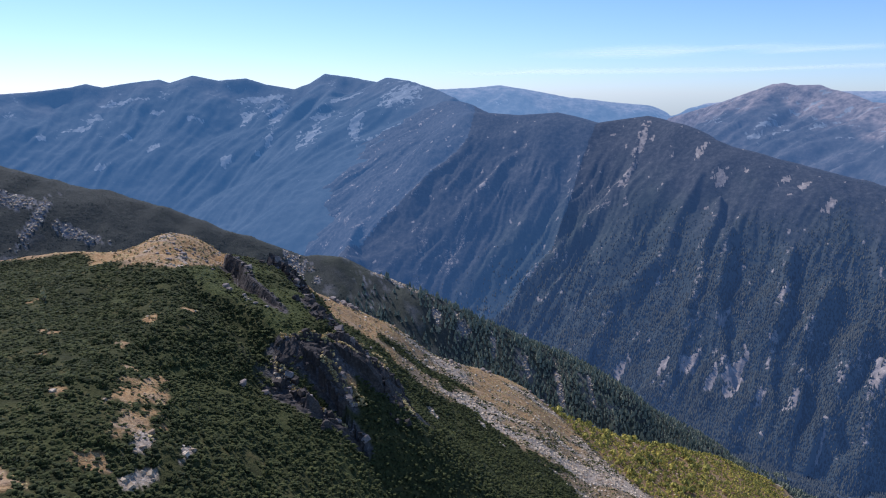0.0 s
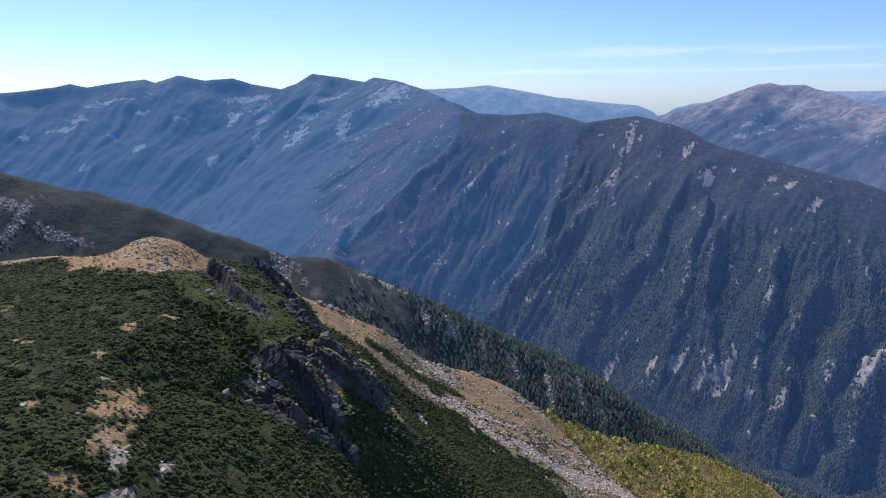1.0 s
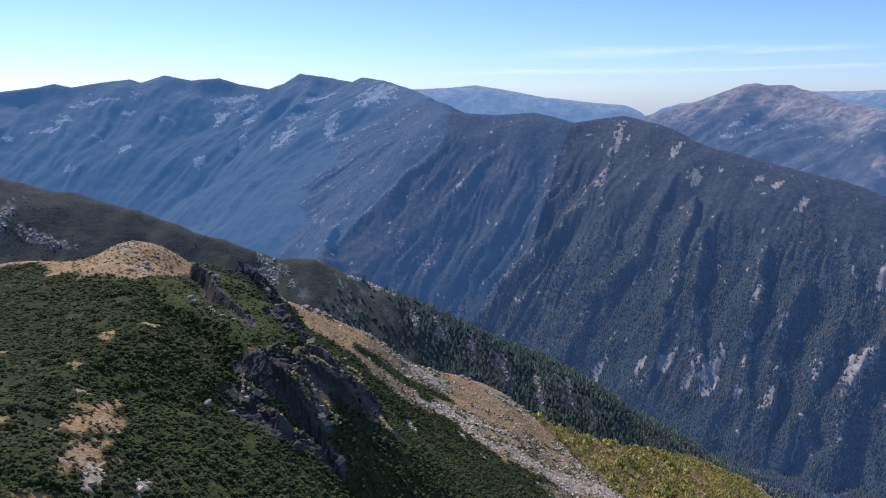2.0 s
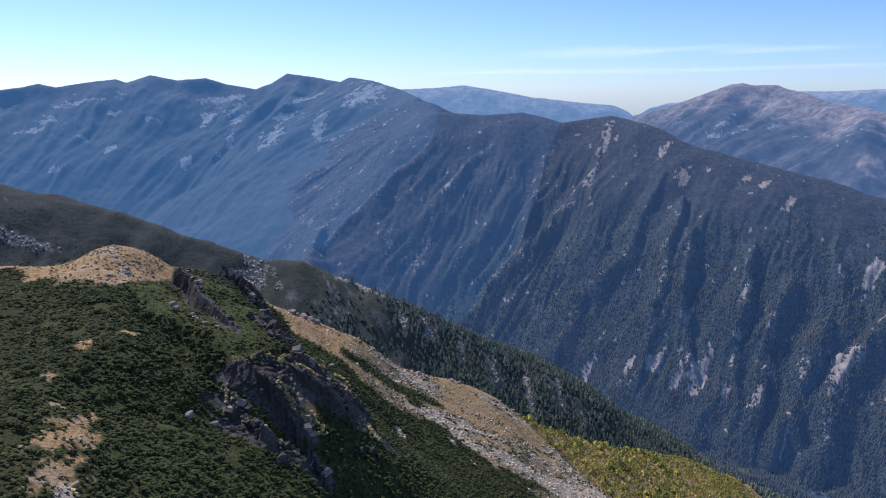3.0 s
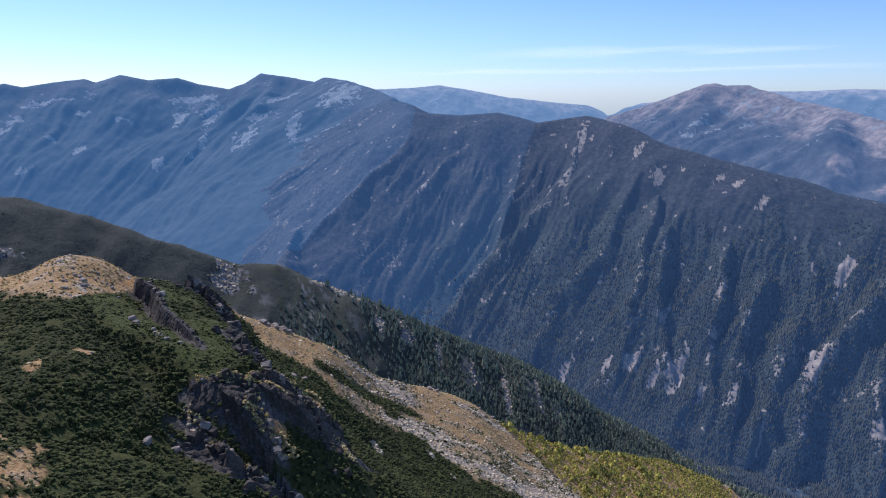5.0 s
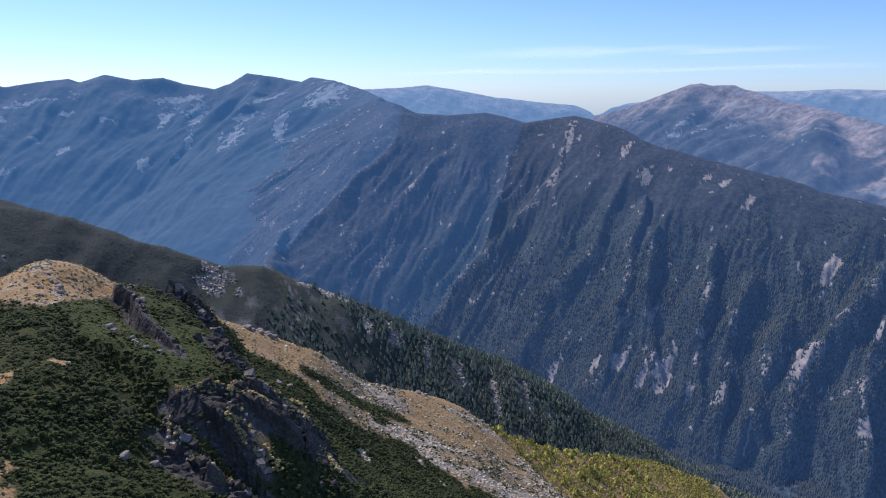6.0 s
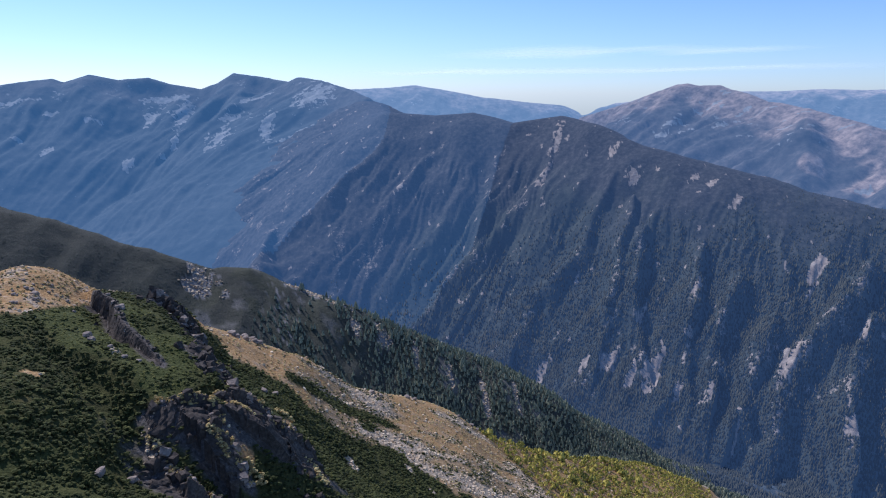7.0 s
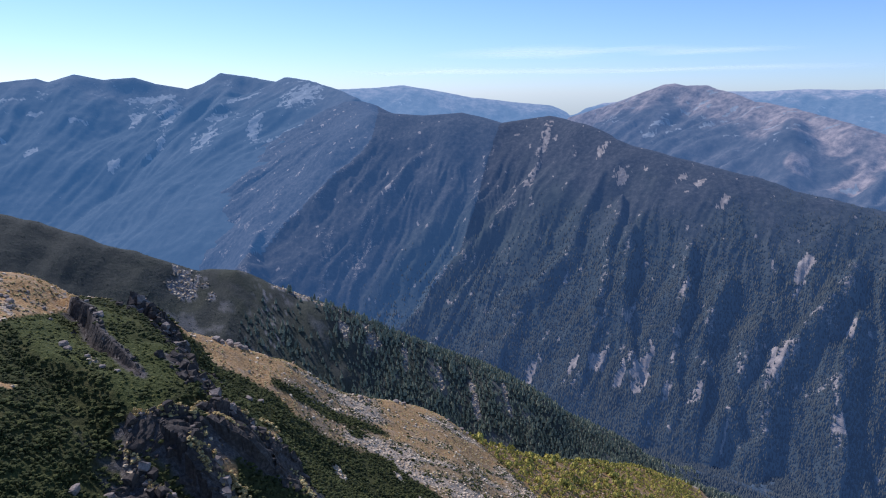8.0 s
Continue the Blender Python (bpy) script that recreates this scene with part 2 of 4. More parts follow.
# where the low pine ends and scree and hay begin on the east flank, and a strip of pine within the scree
BAND_X, BAND_Y = [-60, -48, -39, -30, -18, -2, 17, 39, 63, 120], [262, 256, 268, 268, 268, 277, 280, 276, 274, 300]
STRIP = [(-24, 277, 0), (-15, 288, 0), (-2, 303, 0), (12, 314, 0)]
BALD_X, BALD_Y = [-150, -132, -118, -103, -91, -85, -83, -80, -76, -66], [258, 252, 236, 220, 216, 217, 226, 246, 254, 262]


def patches(x, y, spots):
    out = 0.0
    wob = 0.75 * fbm(x, y, 4.5, 4, 70, 0.6)
    for px, py, rx, ry in spots:
        out = np.maximum(out, step(1.15, 0.75, np.hypot((x - px) / rx, (y - py) / ry) + wob))
    return out


def cover(x, y, z):
    """What lies and grows where on the near hill: dry grass, stones, turf, low pine, yellow wood, forest floor (0..1 each)."""
    over = y - np.interp(x, EDGE_X, EDGE_Y)
    wob = fbm(x, y, 22, 4, 71)
    near = ((over < 30) & (z > 330) & (x < 330)).astype(float)
    bald = step(-2.5, 2.5, y - np.interp(x, BALD_X, BALD_Y) + 4.5 * wob) * step(-66, -70, x) * step(-240, -220, x)
    band = step(-3, 4, y - np.interp(x, BAND_X, BAND_Y) + 6 * wob) * step(14, 2, over) * step(-63, -57, x)
    along, across = 0.74 * x + 0.67 * y, 0.67 * x - 0.74 * y
    streak = fbm(along / 3.2, across, 15, 4, 75)
    rim = step(-76, -26, over + 28 * wob) * step(8, 24, x)
    hay_share = np.clip(step(-0.32, 0.2, streak) * 0.8 + rim * step(-0.75, -0.05, streak) + step(-12, -28, x + 3 * wob), 0, 1)
    bare, stony = patches(x, y, PATCHES), patches(x, y, BOULDERY)
    d_strip, _, _, _ = crest(x, y, STRIP)
    clumps = np.maximum(step(5.5, 3, d_strip + 3 * wob), step(0.45, 0.62, fbm(along / 2.5, across, 13, 3, 78)) * step(40, 14, y - np.interp(x, BAND_X, BAND_Y))) * band * step(-32, -26, x)
    yellow = step(114, 128, x + 0.8 * (y - 335) + 10 * wob) * step(14, 0, over) * step(330, 290, x) * near
    grass = np.maximum(np.maximum(bald, bare), band * hay_share * (1 - clumps)) * near * (1 - yellow)
    grass = np.maximum(grass, 0.75 * yellow)
    stone = np.maximum(stony, band * (1 - hay_share) * (1 - clumps)) * near * (1 - yellow)
    stone = np.maximum(stone, bald * step(0.25, 0.6, fbm(x, y, 6, 3, 77)) * step(-110, -95, x))
    d_shelf, _, _, shelf_side = crest(x, y, SHELF)
    knee = np.where(shelf_side < 0, step(3.0, 0.5, d_shelf + 2.5 * wob), step(30, 22, d_shelf + 5 * wob)) * step(-89, -83, x) * step(-37, -43, x)
    turf = np.maximum(knee * 0.95, step(0.2, 0.5, fbm(x, y, 34, 3, 79)) * 0.5) * (1 - bald) * (1 - band) * near
    meadow = step(-280, -130, x) * step(1000, 900, np.hypot(x, y)) * step(-0.3, 0.4, fbm(x, y, 40, 4, 76)) * (1 - near)
    turf = np.maximum(turf, 0.18 * meadow)
    pine = near * (1 - np.maximum(grass, stone)) * (1 - knee * (0.97 - 0.9 * step(0.15, 0.4, fbm(x, y, 11, 3, 72)))) * (1 - yellow)
    return grass, stone, turf, pine, yellow, 1 - near


def crags(x, y):
    """Bare rock of the crags."""
    out = np.zeros(x.shape)
    near = (x > -100) & (x < 30) & (y > 140) & (y < 285)
    for (line, steep, back), reach, behind in zip(CRAGS, REACH, BEHIND):
        d, _, run, side = crest(x[near], y[near], line)
        total = sum(math.dist(p[:2], q[:2]) for p, q in zip(line, line[1:]))
        ends = np.maximum(step(0.2, 1.5, run) * step(0.2, 1.5, total - run), step(2.5, 1.0, d))  # alongside the crest only
        out[near] = np.maximum(out[near], ends * np.where(side < 0, step(1, -1.5, d - reach * (1 - 0.55 * run / total)), step(behind + 0.6, behind - 0.6, d)))
    return out


# scree fans and bare rock on the wooded slopes: x, y, half length, half width
FANS = [(389, 1471, 12, 26), (456, 1393, 8, 26), (511, 1380, 16, 30), (538, 1321, 9, 30), (578, 1315, 17, 34), (604, 1247, 8, 18), (651, 1216, 9, 20), (832, 1061, 12, 22),
        (664, 1135, 3, 16), (685, 1746, 15, 16), (673, 1856, 10, 14), (814, 1660, 8, 9), (834, 1621, 9, 8), (864, 1546, 8, 14), (842, 1530, 10, 9), (920, 1328, 13, 40), (114, 2076, 8, 20), (800, 1205, 16, 30), (934, 1191, 7, 20), (705, 1400, 6, 30), (590, 1420, 5, 24)]
RIB_ROCK = [[(590, 2070, 0), (560, 2005, 0), (516, 1940, 0), (490, 1905, 0)], [(806, 1204, 0), (775, 1180, 0)]]
PALE = [(-175, 800, 14, 16), (-43, 824, 20, 5), (-68, 829, 16, 6), (24, 805, 7, 14), (-8, 795, 4, 12), (-443, 727, 18, 8), (-418, 711, 5, 30), (-380, 712, 20, 5),
        (60, 809, 3, 16), (140, 790, 3, 26), (-145, 786, 5, 5), (100, 800, 3, 16), (180, 800, 3, 16)]


def heathland(x, y, z):
    """Open heath above the treeline, which sinks towards the head of the valley."""
    return step(330, 520, z + 60 * fbm(x, y, 120, 3, 85) + 330 * step(400, -100, x - 0.15 * (y - 2000)))


def shoulder_stones(x, y):
    """Ragged block fields on the shoulder, drawn out down the slope."""
    out, wob = 0.0, 0.7 * fbm(x / 0.5, y, 15, 4, 84, 0.65)
    for px, py, rx, ry in PALE:
        out = np.maximum(out, step(1.1, 0.92, np.hypot((x - px) / rx, (y - py) / ry) / 1.1 + wob))
    return out


def far_scree(x, y, z):
    wob = 0.9 * fbm(x, y, 24, 5, 83, 0.7)
    out = 0.0
    for px, py, rx, ry in FANS:  # drawn out down the fall line
        u, v = 0.71 * (x - px) + 0.71 * (y - py), 0.71 * (x - px) - 0.71 * (y - py)
        out = np.maximum(out, step(1.1, 0.8, np.hypot(v / rx, u / ry) + (0.7 if py < 1490 else 1.25) * wob))
    out = np.maximum(out, 0.95 * shoulder_stones(x, y))
    for line in RIB_ROCK:
        d, _, _, _ = crest(x, y, line)
        out = np.maximum(out, step(20, 8, d) * step(-0.1, 0.3, wob))
    spur = np.full(x.shape, 1e9)
    wx, wy = x + 16 * perlin(x / 110, y / 110, 31), y + 16 * perlin(x / 110, y / 110, 32)
    for line in SPURS + STEEP_SPURS:
        d, _, run, _ = crest(wx, wy, line)
        spur = np.minimum(spur, np.where(run > (90 if line in SPURS else 10), d, 1e9))
    out = np.maximum(out, step(22, 6, spur + 12 * fbm(x, y, 26, 3, 87)) * step(-0.15, 0.5, fbm(x, y, 34, 5, 88, 0.65)) * (0.42 + 0.2 * step(1700, 1450, np.hypot(x, y))))
    d, _, run, _ = crest(wx, wy, MAIN)
    bare_rib = step(0.04, 0.12, ribs(x, y, d, run)) * step(0.1, 0.5, fbm(x, y, 40, 4, 90, 0.6)) * step(200, 380, d)
    out = np.maximum(out, 0.45 * bare_rib)
    specks = step(0.78, 0.9, fbm(x, y, 26, 3, 89)) * step(900, 1200, np.hypot(x, y)) * 0.8
    return np.maximum(out, specks)
# ---------------------------------------------------------------- materials
def material(name, rough=0.9):
    m = bpy.data.materials.new(name)
    m.use_nodes = True
    b = m.node_tree.nodes["Principled BSDF"]
    b.inputs["Roughness"].default_value = rough
    b.inputs["Specular IOR Level"].default_value = 0.1
    return m, m.node_tree.nodes, m.node_tree.links, b


def noise_node(n, l, scale, detail=4, where=None, rough=0.6):
    t = n.new("ShaderNodeTexNoise")
    t.inputs["Scale"].default_value, t.inputs["Detail"].default_value, t.inputs["Roughness"].default_value = scale, detail, rough
    if where is not None:
        l.new(where, t.inputs["Vector"])
    return t.outputs["Fac"]


def ramp(n, l, fac, stops):
    r = n.new("ShaderNodeValToRGB")
    e = r.color_ramp.elements
    while len(e) < len(stops):
        e.new(0.5)
    for el, (p, c) in zip(e, stops):
        el.position, el.color = p, (*c, 1)
    l.new(fac, r.inputs["Fac"])
    return r.outputs["Color"]


def mix(n, l, fac, a, b):
    k = n.new("ShaderNodeMix")
    k.data_type = "RGBA"
    for sock, v in ((k.inputs["Factor"], fac), (k.inputs["A"], a), (k.inputs["B"], b)):
        if isinstance(v, (float, int)):
            sock.default_value = v
        elif isinstance(v, tuple):
            sock.default_value = (*v, 1)
        else:
            l.new(v, sock)
    return k.outputs["Result"]


def maths(n, l, op, a, b=0.0):
    k = n.new("ShaderNodeMath")
    k.operation, k.use_clamp = op, False
    for sock, v in zip(k.inputs, (a, b)):
        if isinstance(v, (float, int)):
            sock.default_value = v
        else:
            l.new(v, sock)
    return k.outputs["Value"]


def bump(n, l, b, height, strength, dist):
    k = n.new("ShaderNodeBump")
    k.inputs["Strength"].default_value, k.inputs["Distance"].default_value = strength, dist
    l.new(height, k.inputs["Height"])
    l.new(k.outputs["Normal"], b.inputs["Normal"])


def place_of(n):
    return n.new("ShaderNodeNewGeometry").outputs["Position"]


def two_scale(name, dark, mid, light, fine, coarse, rough=0.9, relief=0.0, dist=0.1, island=0.0):
    """A surface whose colour varies at a fine and a coarse scale (1/m), with relief from the fine one."""
    m, n, l, b = material(name, rough)
    p = place_of(n)
    f, c = noise_node(n, l, fine, 5, p), noise_node(n, l, coarse, 3, p)
    fac = maths(n, l, "ADD", maths(n, l, "MULTIPLY", f, 0.6), maths(n, l, "MULTIPLY", c, 0.4))
    if island:
        g = n.new("ShaderNodeNewGeometry")
        fac = maths(n, l, "ADD", fac, maths(n, l, "MULTIPLY", maths(n, l, "SUBTRACT", g.outputs["Random Per Island"], 0.5), island))
    l.new(ramp(n, l, fac, [(0.28, dark), (0.5, mid), (0.72, light)]), b.inputs["Base Color"])
    if relief:
        bump(n, l, b, f, relief, dist)
    return m


def ground_material():
    m, n, l, b = material("mountain_ground", 0.95)
    p = place_of(n)
    a = n.new("ShaderNodeAttribute")
    a.attribute_name = "cover"
    sep = n.new("ShaderNodeSeparateColor")
    l.new(a.outputs["Color"], sep.inputs["Color"])
    w = n.new("ShaderNodeAttribute")
    w.attribute_name = "woods"
    fine, mid, big = noise_node(n, l, 1.3, 6, p), noise_node(n, l, 0.16, 5, p), noise_node(n, l, 0.02, 4, p)
    soil = ramp(n, l, mid, [(0.3, (0.040, 0.040, 0.014)), (0.55, (0.072, 0.069, 0.021)), (0.75, (0.130, 0.102, 0.036))])
    # distant forest floor, with blue haze mixed into its colour
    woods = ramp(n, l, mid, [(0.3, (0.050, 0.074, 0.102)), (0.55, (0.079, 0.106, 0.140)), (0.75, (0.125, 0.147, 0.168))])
    turf = ramp(n, l, fine, [(0.3, (0.042, 0.048, 0.014)), (0.55, (0.084, 0.090, 0.025)), (0.75, (0.145, 0.135, 0.044))])
    hay = ramp(n, l, fine, [(0.3, (0.250, 0.135, 0.053)), (0.5, (0.422, 0.252, 0.101)), (0.72, (0.56, 0.375, 0.170))])
    rock = ramp(n, l, fine, [(0.3, (0.26, 0.19, 0.125)), (0.5, (0.48, 0.365, 0.245)), (0.7, (0.66, 0.525, 0.37))])
    far_rock = ramp(n, l, fine, [(0.3, (0.16, 0.145, 0.13)), (0.5, (0.27, 0.245, 0.22)), (0.7, (0.38, 0.345, 0.31))])
    rock = mix(n, l, w.outputs["Fac"], rock, far_rock)
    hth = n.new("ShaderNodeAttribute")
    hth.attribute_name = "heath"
    # the heath's colour is blued for haze in the same way
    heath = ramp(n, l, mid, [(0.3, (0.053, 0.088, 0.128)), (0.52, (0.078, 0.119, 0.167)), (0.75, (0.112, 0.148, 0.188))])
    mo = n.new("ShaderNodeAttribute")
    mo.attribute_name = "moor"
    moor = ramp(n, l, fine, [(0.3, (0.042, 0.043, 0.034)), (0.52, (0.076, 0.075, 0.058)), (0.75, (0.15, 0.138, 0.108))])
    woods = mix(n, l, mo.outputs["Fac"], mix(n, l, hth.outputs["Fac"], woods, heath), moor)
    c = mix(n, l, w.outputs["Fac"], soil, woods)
    c = mix(n, l, sep.outputs["Blue"], c, turf)
    pale = ramp(n, l, fine, [(0.3, (0.26, 0.18, 0.11)), (0.5, (0.40, 0.29, 0.18)), (0.72, (0.54, 0.42, 0.28))])
    rust = ramp(n, l, mid, [(0.48, (0, 0, 0)), (0.72, (0.8, 0.8, 0.8))])
    hay = mix(n, l, rust, hay, pale)
    c = mix(n, l, sep.outputs["Red"], c, hay)
    c = mix(n, l, sep.outputs["Green"], c, rock)
    crag = n.new("ShaderNodeAttribute")
    crag.attribute_name = "crag"
    c = mix(n, l, crag.outputs["Fac"], c, ramp(n, l, fine, [(0.3, (0.058, 0.050, 0.043)), (0.52, (0.12, 0.103, 0.088)), (0.75, (0.26, 0.22, 0.18))]))
    l.new(c, b.inputs["Base Color"])
    bump(n, l, b, maths(n, l, "ADD", maths(n, l, "MULTIPLY", fine, 0.4), mid), 0.9, 1.3)
    return m


M_GROUND = ground_material()
M_PINE = two_scale("dwarf_pine_needles", (0.027, 0.030, 0.010), (0.063, 0.068, 0.020), (0.132, 0.128, 0.036), 2.6, 0.07, 0.85, 1.0, 0.35, island=0.26)
M_SPRUCE = two_scale("spruce_needles", (0.14, 0.155, 0.108), (0.25, 0.265, 0.180), (0.41, 0.395, 0.25), 0.2, 0.02, 0.75, island=0.4)
M_FARWOOD = two_scale("far_forest_hazy", (0.030, 0.031, 0.020), (0.058, 0.058, 0.036), (0.105, 0.096, 0.056), 0.03, 0.008, 0.8, island=0.3)
far_leaf = M_FARWOOD.node_tree.nodes["Principled BSDF"]  # emits blue in place of haze, like the mountains that it grows on
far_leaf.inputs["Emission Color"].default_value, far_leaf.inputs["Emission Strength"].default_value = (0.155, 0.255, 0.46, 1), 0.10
M_HEATH = two_scale("heath_shrubs", (0.042, 0.050, 0.036), (0.074, 0.083, 0.056), (0.14, 0.140, 0.092), 0.2, 0.015, 0.8, island=0.35)
M_YELLOW = two_scale("yellow_leaves", (0.13, 0.135, 0.034), (0.39, 0.34, 0.062), (0.68, 0.54, 0.11), 0.11, 0.03, 0.6, island=0.4)
M_BOULDER = two_scale("boulder_granite", (0.13, 0.10, 0.078), (0.29, 0.23, 0.18), (0.52, 0.42, 0.33), 2.2, 0.3, 0.9, 0.6, 0.15)
M_BARK = two_scale("bark", (0.05, 0.04, 0.03), (0.11, 0.085, 0.06), (0.20, 0.16, 0.12), 6.0, 0.8, 0.9, 0.5, 0.05)
M_STONE = two_scale("scree_stone", (0.31, 0.22, 0.13), (0.58, 0.44, 0.275), (0.80, 0.645, 0.43), 1.1, 0.06, 0.9, 0.5, 0.1, island=0.35)
M_CRAG = two_scale("dark_crag_rock", (0.036, 0.030, 0.025), (0.084, 0.068, 0.054), (0.20, 0.158, 0.12), 1.4, 0.12, 0.9, 0.5, 0.2)
M_TURF = two_scale("alpine_turf", (0.038, 0.042, 0.011), (0.098, 0.100, 0.024), (0.185, 0.168, 0.045), 1.2, 0.08, 0.9, 0.6, 0.2, island=0.3)
M_TUSSOCK = two_scale("dry_tussock", (0.27, 0.172, 0.058), (0.47, 0.335, 0.125), (0.65, 0.51, 0.215), 1.5, 0.1, 0.9, island=0.4)
# ---------------------------------------------------------------- ground
def sheet(name, x, y, z, mat, masks=None, wrap=False):
    """A surface from grids of x, y and z, one object."""
    rows, cols = x.shape
    co = np.stack([x, y, z], -1).reshape(-1, 3).astype(np.float32)
    i = np.arange(rows * cols).reshape(rows, cols)
    if wrap:
        i = np.concatenate([i, i[:, :1]], 1)
    quads = np.stack([i[:-1, :-1], i[:-1, 1:], i[1:, 1:], i[1:, :-1]], -1).reshape(-1, 4)[:, ::-1]
    return solid(name, co, quads, mat, masks, smooth=True)


def solid(name, co, faces, mat, masks=None, smooth=False, parent=None):
    """A mesh object from arrays of points and of equal-sided faces."""
    me = bpy.data.meshes.new(name)
    k = faces.shape[1]
    me.vertices.add(len(co))
    me.vertices.foreach_set("co", np.ascontiguousarray(co, np.float32).ravel())
    me.loops.add(faces.size)
    me.loops.foreach_set("vertex_index", np.ascontiguousarray(faces, np.int32).ravel())
    me.polygons.add(len(faces))
    me.polygons.foreach_set("loop_start", np.arange(0, faces.size, k, dtype=np.int32))
    me.polygons.foreach_set("use_smooth", np.full(len(faces), smooth))
    me.update(calc_edges=True)
    for key, values in (masks or {}).items():
        if values.ndim == 2:
            at = me.attributes.new(key, "FLOAT_COLOR", "POINT")
            at.data.foreach_set("color", np.ascontiguousarray(values, np.float32).ravel())
        else:
            at = me.attributes.new(key, "FLOAT", "POINT")
            at.data.foreach_set("value", np.ascontiguousarray(values, np.float32).ravel())
    me.materials.append(mat)
    ob = new(name, me)
    ob.parent = parent
    return ob


def spaced(*spans):
    return np.concatenate([np.arange(a, b, s) for a, b, s in spans])


RINGS = spaced((0.2, 12, 3.9), (12, 96, 3), (96, 340, 1.15), (340, 640, 3.6), (640, 1100, 5.0), (1100, 2600, 20), (2600, 9001, 400))
TURNS = np.radians(spaced((-37, 46, 0.16), (47, 320, 7)))
R, A = np.meshgrid(RINGS, TURNS, indexing="ij")
GX, GY = R * np.sin(A), R * np.cos(A)
GZ = lowland(GX, GY)
g_hay, g_stone, g_turf, _, _, g_woods = cover(GX, GY, GZ)
g_crag = crags(GX, GY) * (1 - g_woods)
g_far = far_scree(GX, GY, GZ) * g_woods * (1 - 0.35 * step(900, 1200, R))
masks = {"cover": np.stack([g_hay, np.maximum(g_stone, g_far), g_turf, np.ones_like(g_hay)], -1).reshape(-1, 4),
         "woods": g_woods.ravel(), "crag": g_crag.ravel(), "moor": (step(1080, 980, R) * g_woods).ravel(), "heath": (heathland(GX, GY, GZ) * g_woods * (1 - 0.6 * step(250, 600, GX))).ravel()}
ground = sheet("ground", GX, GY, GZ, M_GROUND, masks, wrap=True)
tagged(ground, "mountain ground of dry grass, scree and forest floor", "ground", kind="structure")
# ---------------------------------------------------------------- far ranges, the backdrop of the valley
def far_material(name, slopes, rock, top, haze_glow, strength, grain=0.03, relief=10.0):
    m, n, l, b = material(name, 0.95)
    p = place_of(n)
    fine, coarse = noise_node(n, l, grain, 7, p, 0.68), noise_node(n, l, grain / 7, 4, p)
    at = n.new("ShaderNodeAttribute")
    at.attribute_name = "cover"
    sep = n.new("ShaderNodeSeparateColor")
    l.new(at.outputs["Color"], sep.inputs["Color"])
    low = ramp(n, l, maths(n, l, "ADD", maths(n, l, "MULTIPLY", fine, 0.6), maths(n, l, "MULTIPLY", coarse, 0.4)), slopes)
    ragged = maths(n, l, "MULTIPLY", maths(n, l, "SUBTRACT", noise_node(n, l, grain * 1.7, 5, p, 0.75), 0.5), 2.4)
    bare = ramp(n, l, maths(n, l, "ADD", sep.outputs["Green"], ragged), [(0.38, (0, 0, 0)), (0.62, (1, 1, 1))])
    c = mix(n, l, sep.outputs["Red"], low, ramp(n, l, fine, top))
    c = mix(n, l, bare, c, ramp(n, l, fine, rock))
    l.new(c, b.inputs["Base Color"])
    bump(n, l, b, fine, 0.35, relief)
    # even emission takes the place of the haze before the mountains
    b.inputs["Emission Color"].default_value, b.inputs["Emission Strength"].default_value = (*haze_glow, 1), strength
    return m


# bare rock on the far ranges: x, y, half length, half width
FAR_ROCK = [(-493, 3624, 84, 22), (-581, 3462, 52, 34), (-602, 3242, 48, 110), (-383, 3206, 30, 130), (-242, 3033, 68, 16), (-303, 2955, 19, 46), (-190, 3326, 92, 98), (-968, 3878, 124, 30),
            (-1006, 3723, 36, 73), (-861, 3722, 43, 120), (-842, 3424, 13, 61), (-870, 3350, 11, 22), (-1652, 3741, 79, 20), (-1716, 3715, 57, 15), (-1741, 3579, 34, 44), (-1454, 3653, 38, 15),
            (-1535, 3441, 37, 14), (-1242, 3572, 36, 19), (-1781, 3494, 56, 24), (-1893, 3358, 22, 24), (-1541, 3189, 27, 21), (-1360, 3332, 23, 33), (-1003, 3276, 22, 44)]
EAST_ROCK = [(1729, 3427, 59, 12), (1817, 3259, 29, 12), (1528, 3367, 70, 10), (1684, 3214, 36, 16), (1453, 3319, 39, 16), (1790, 2345, 30, 14)]
EAST_TAN = [(1878, 2700, 93, 77), (1929, 2559, 80, 60), (1700, 2510, 46, 50), (1800, 2350, 70, 50)]


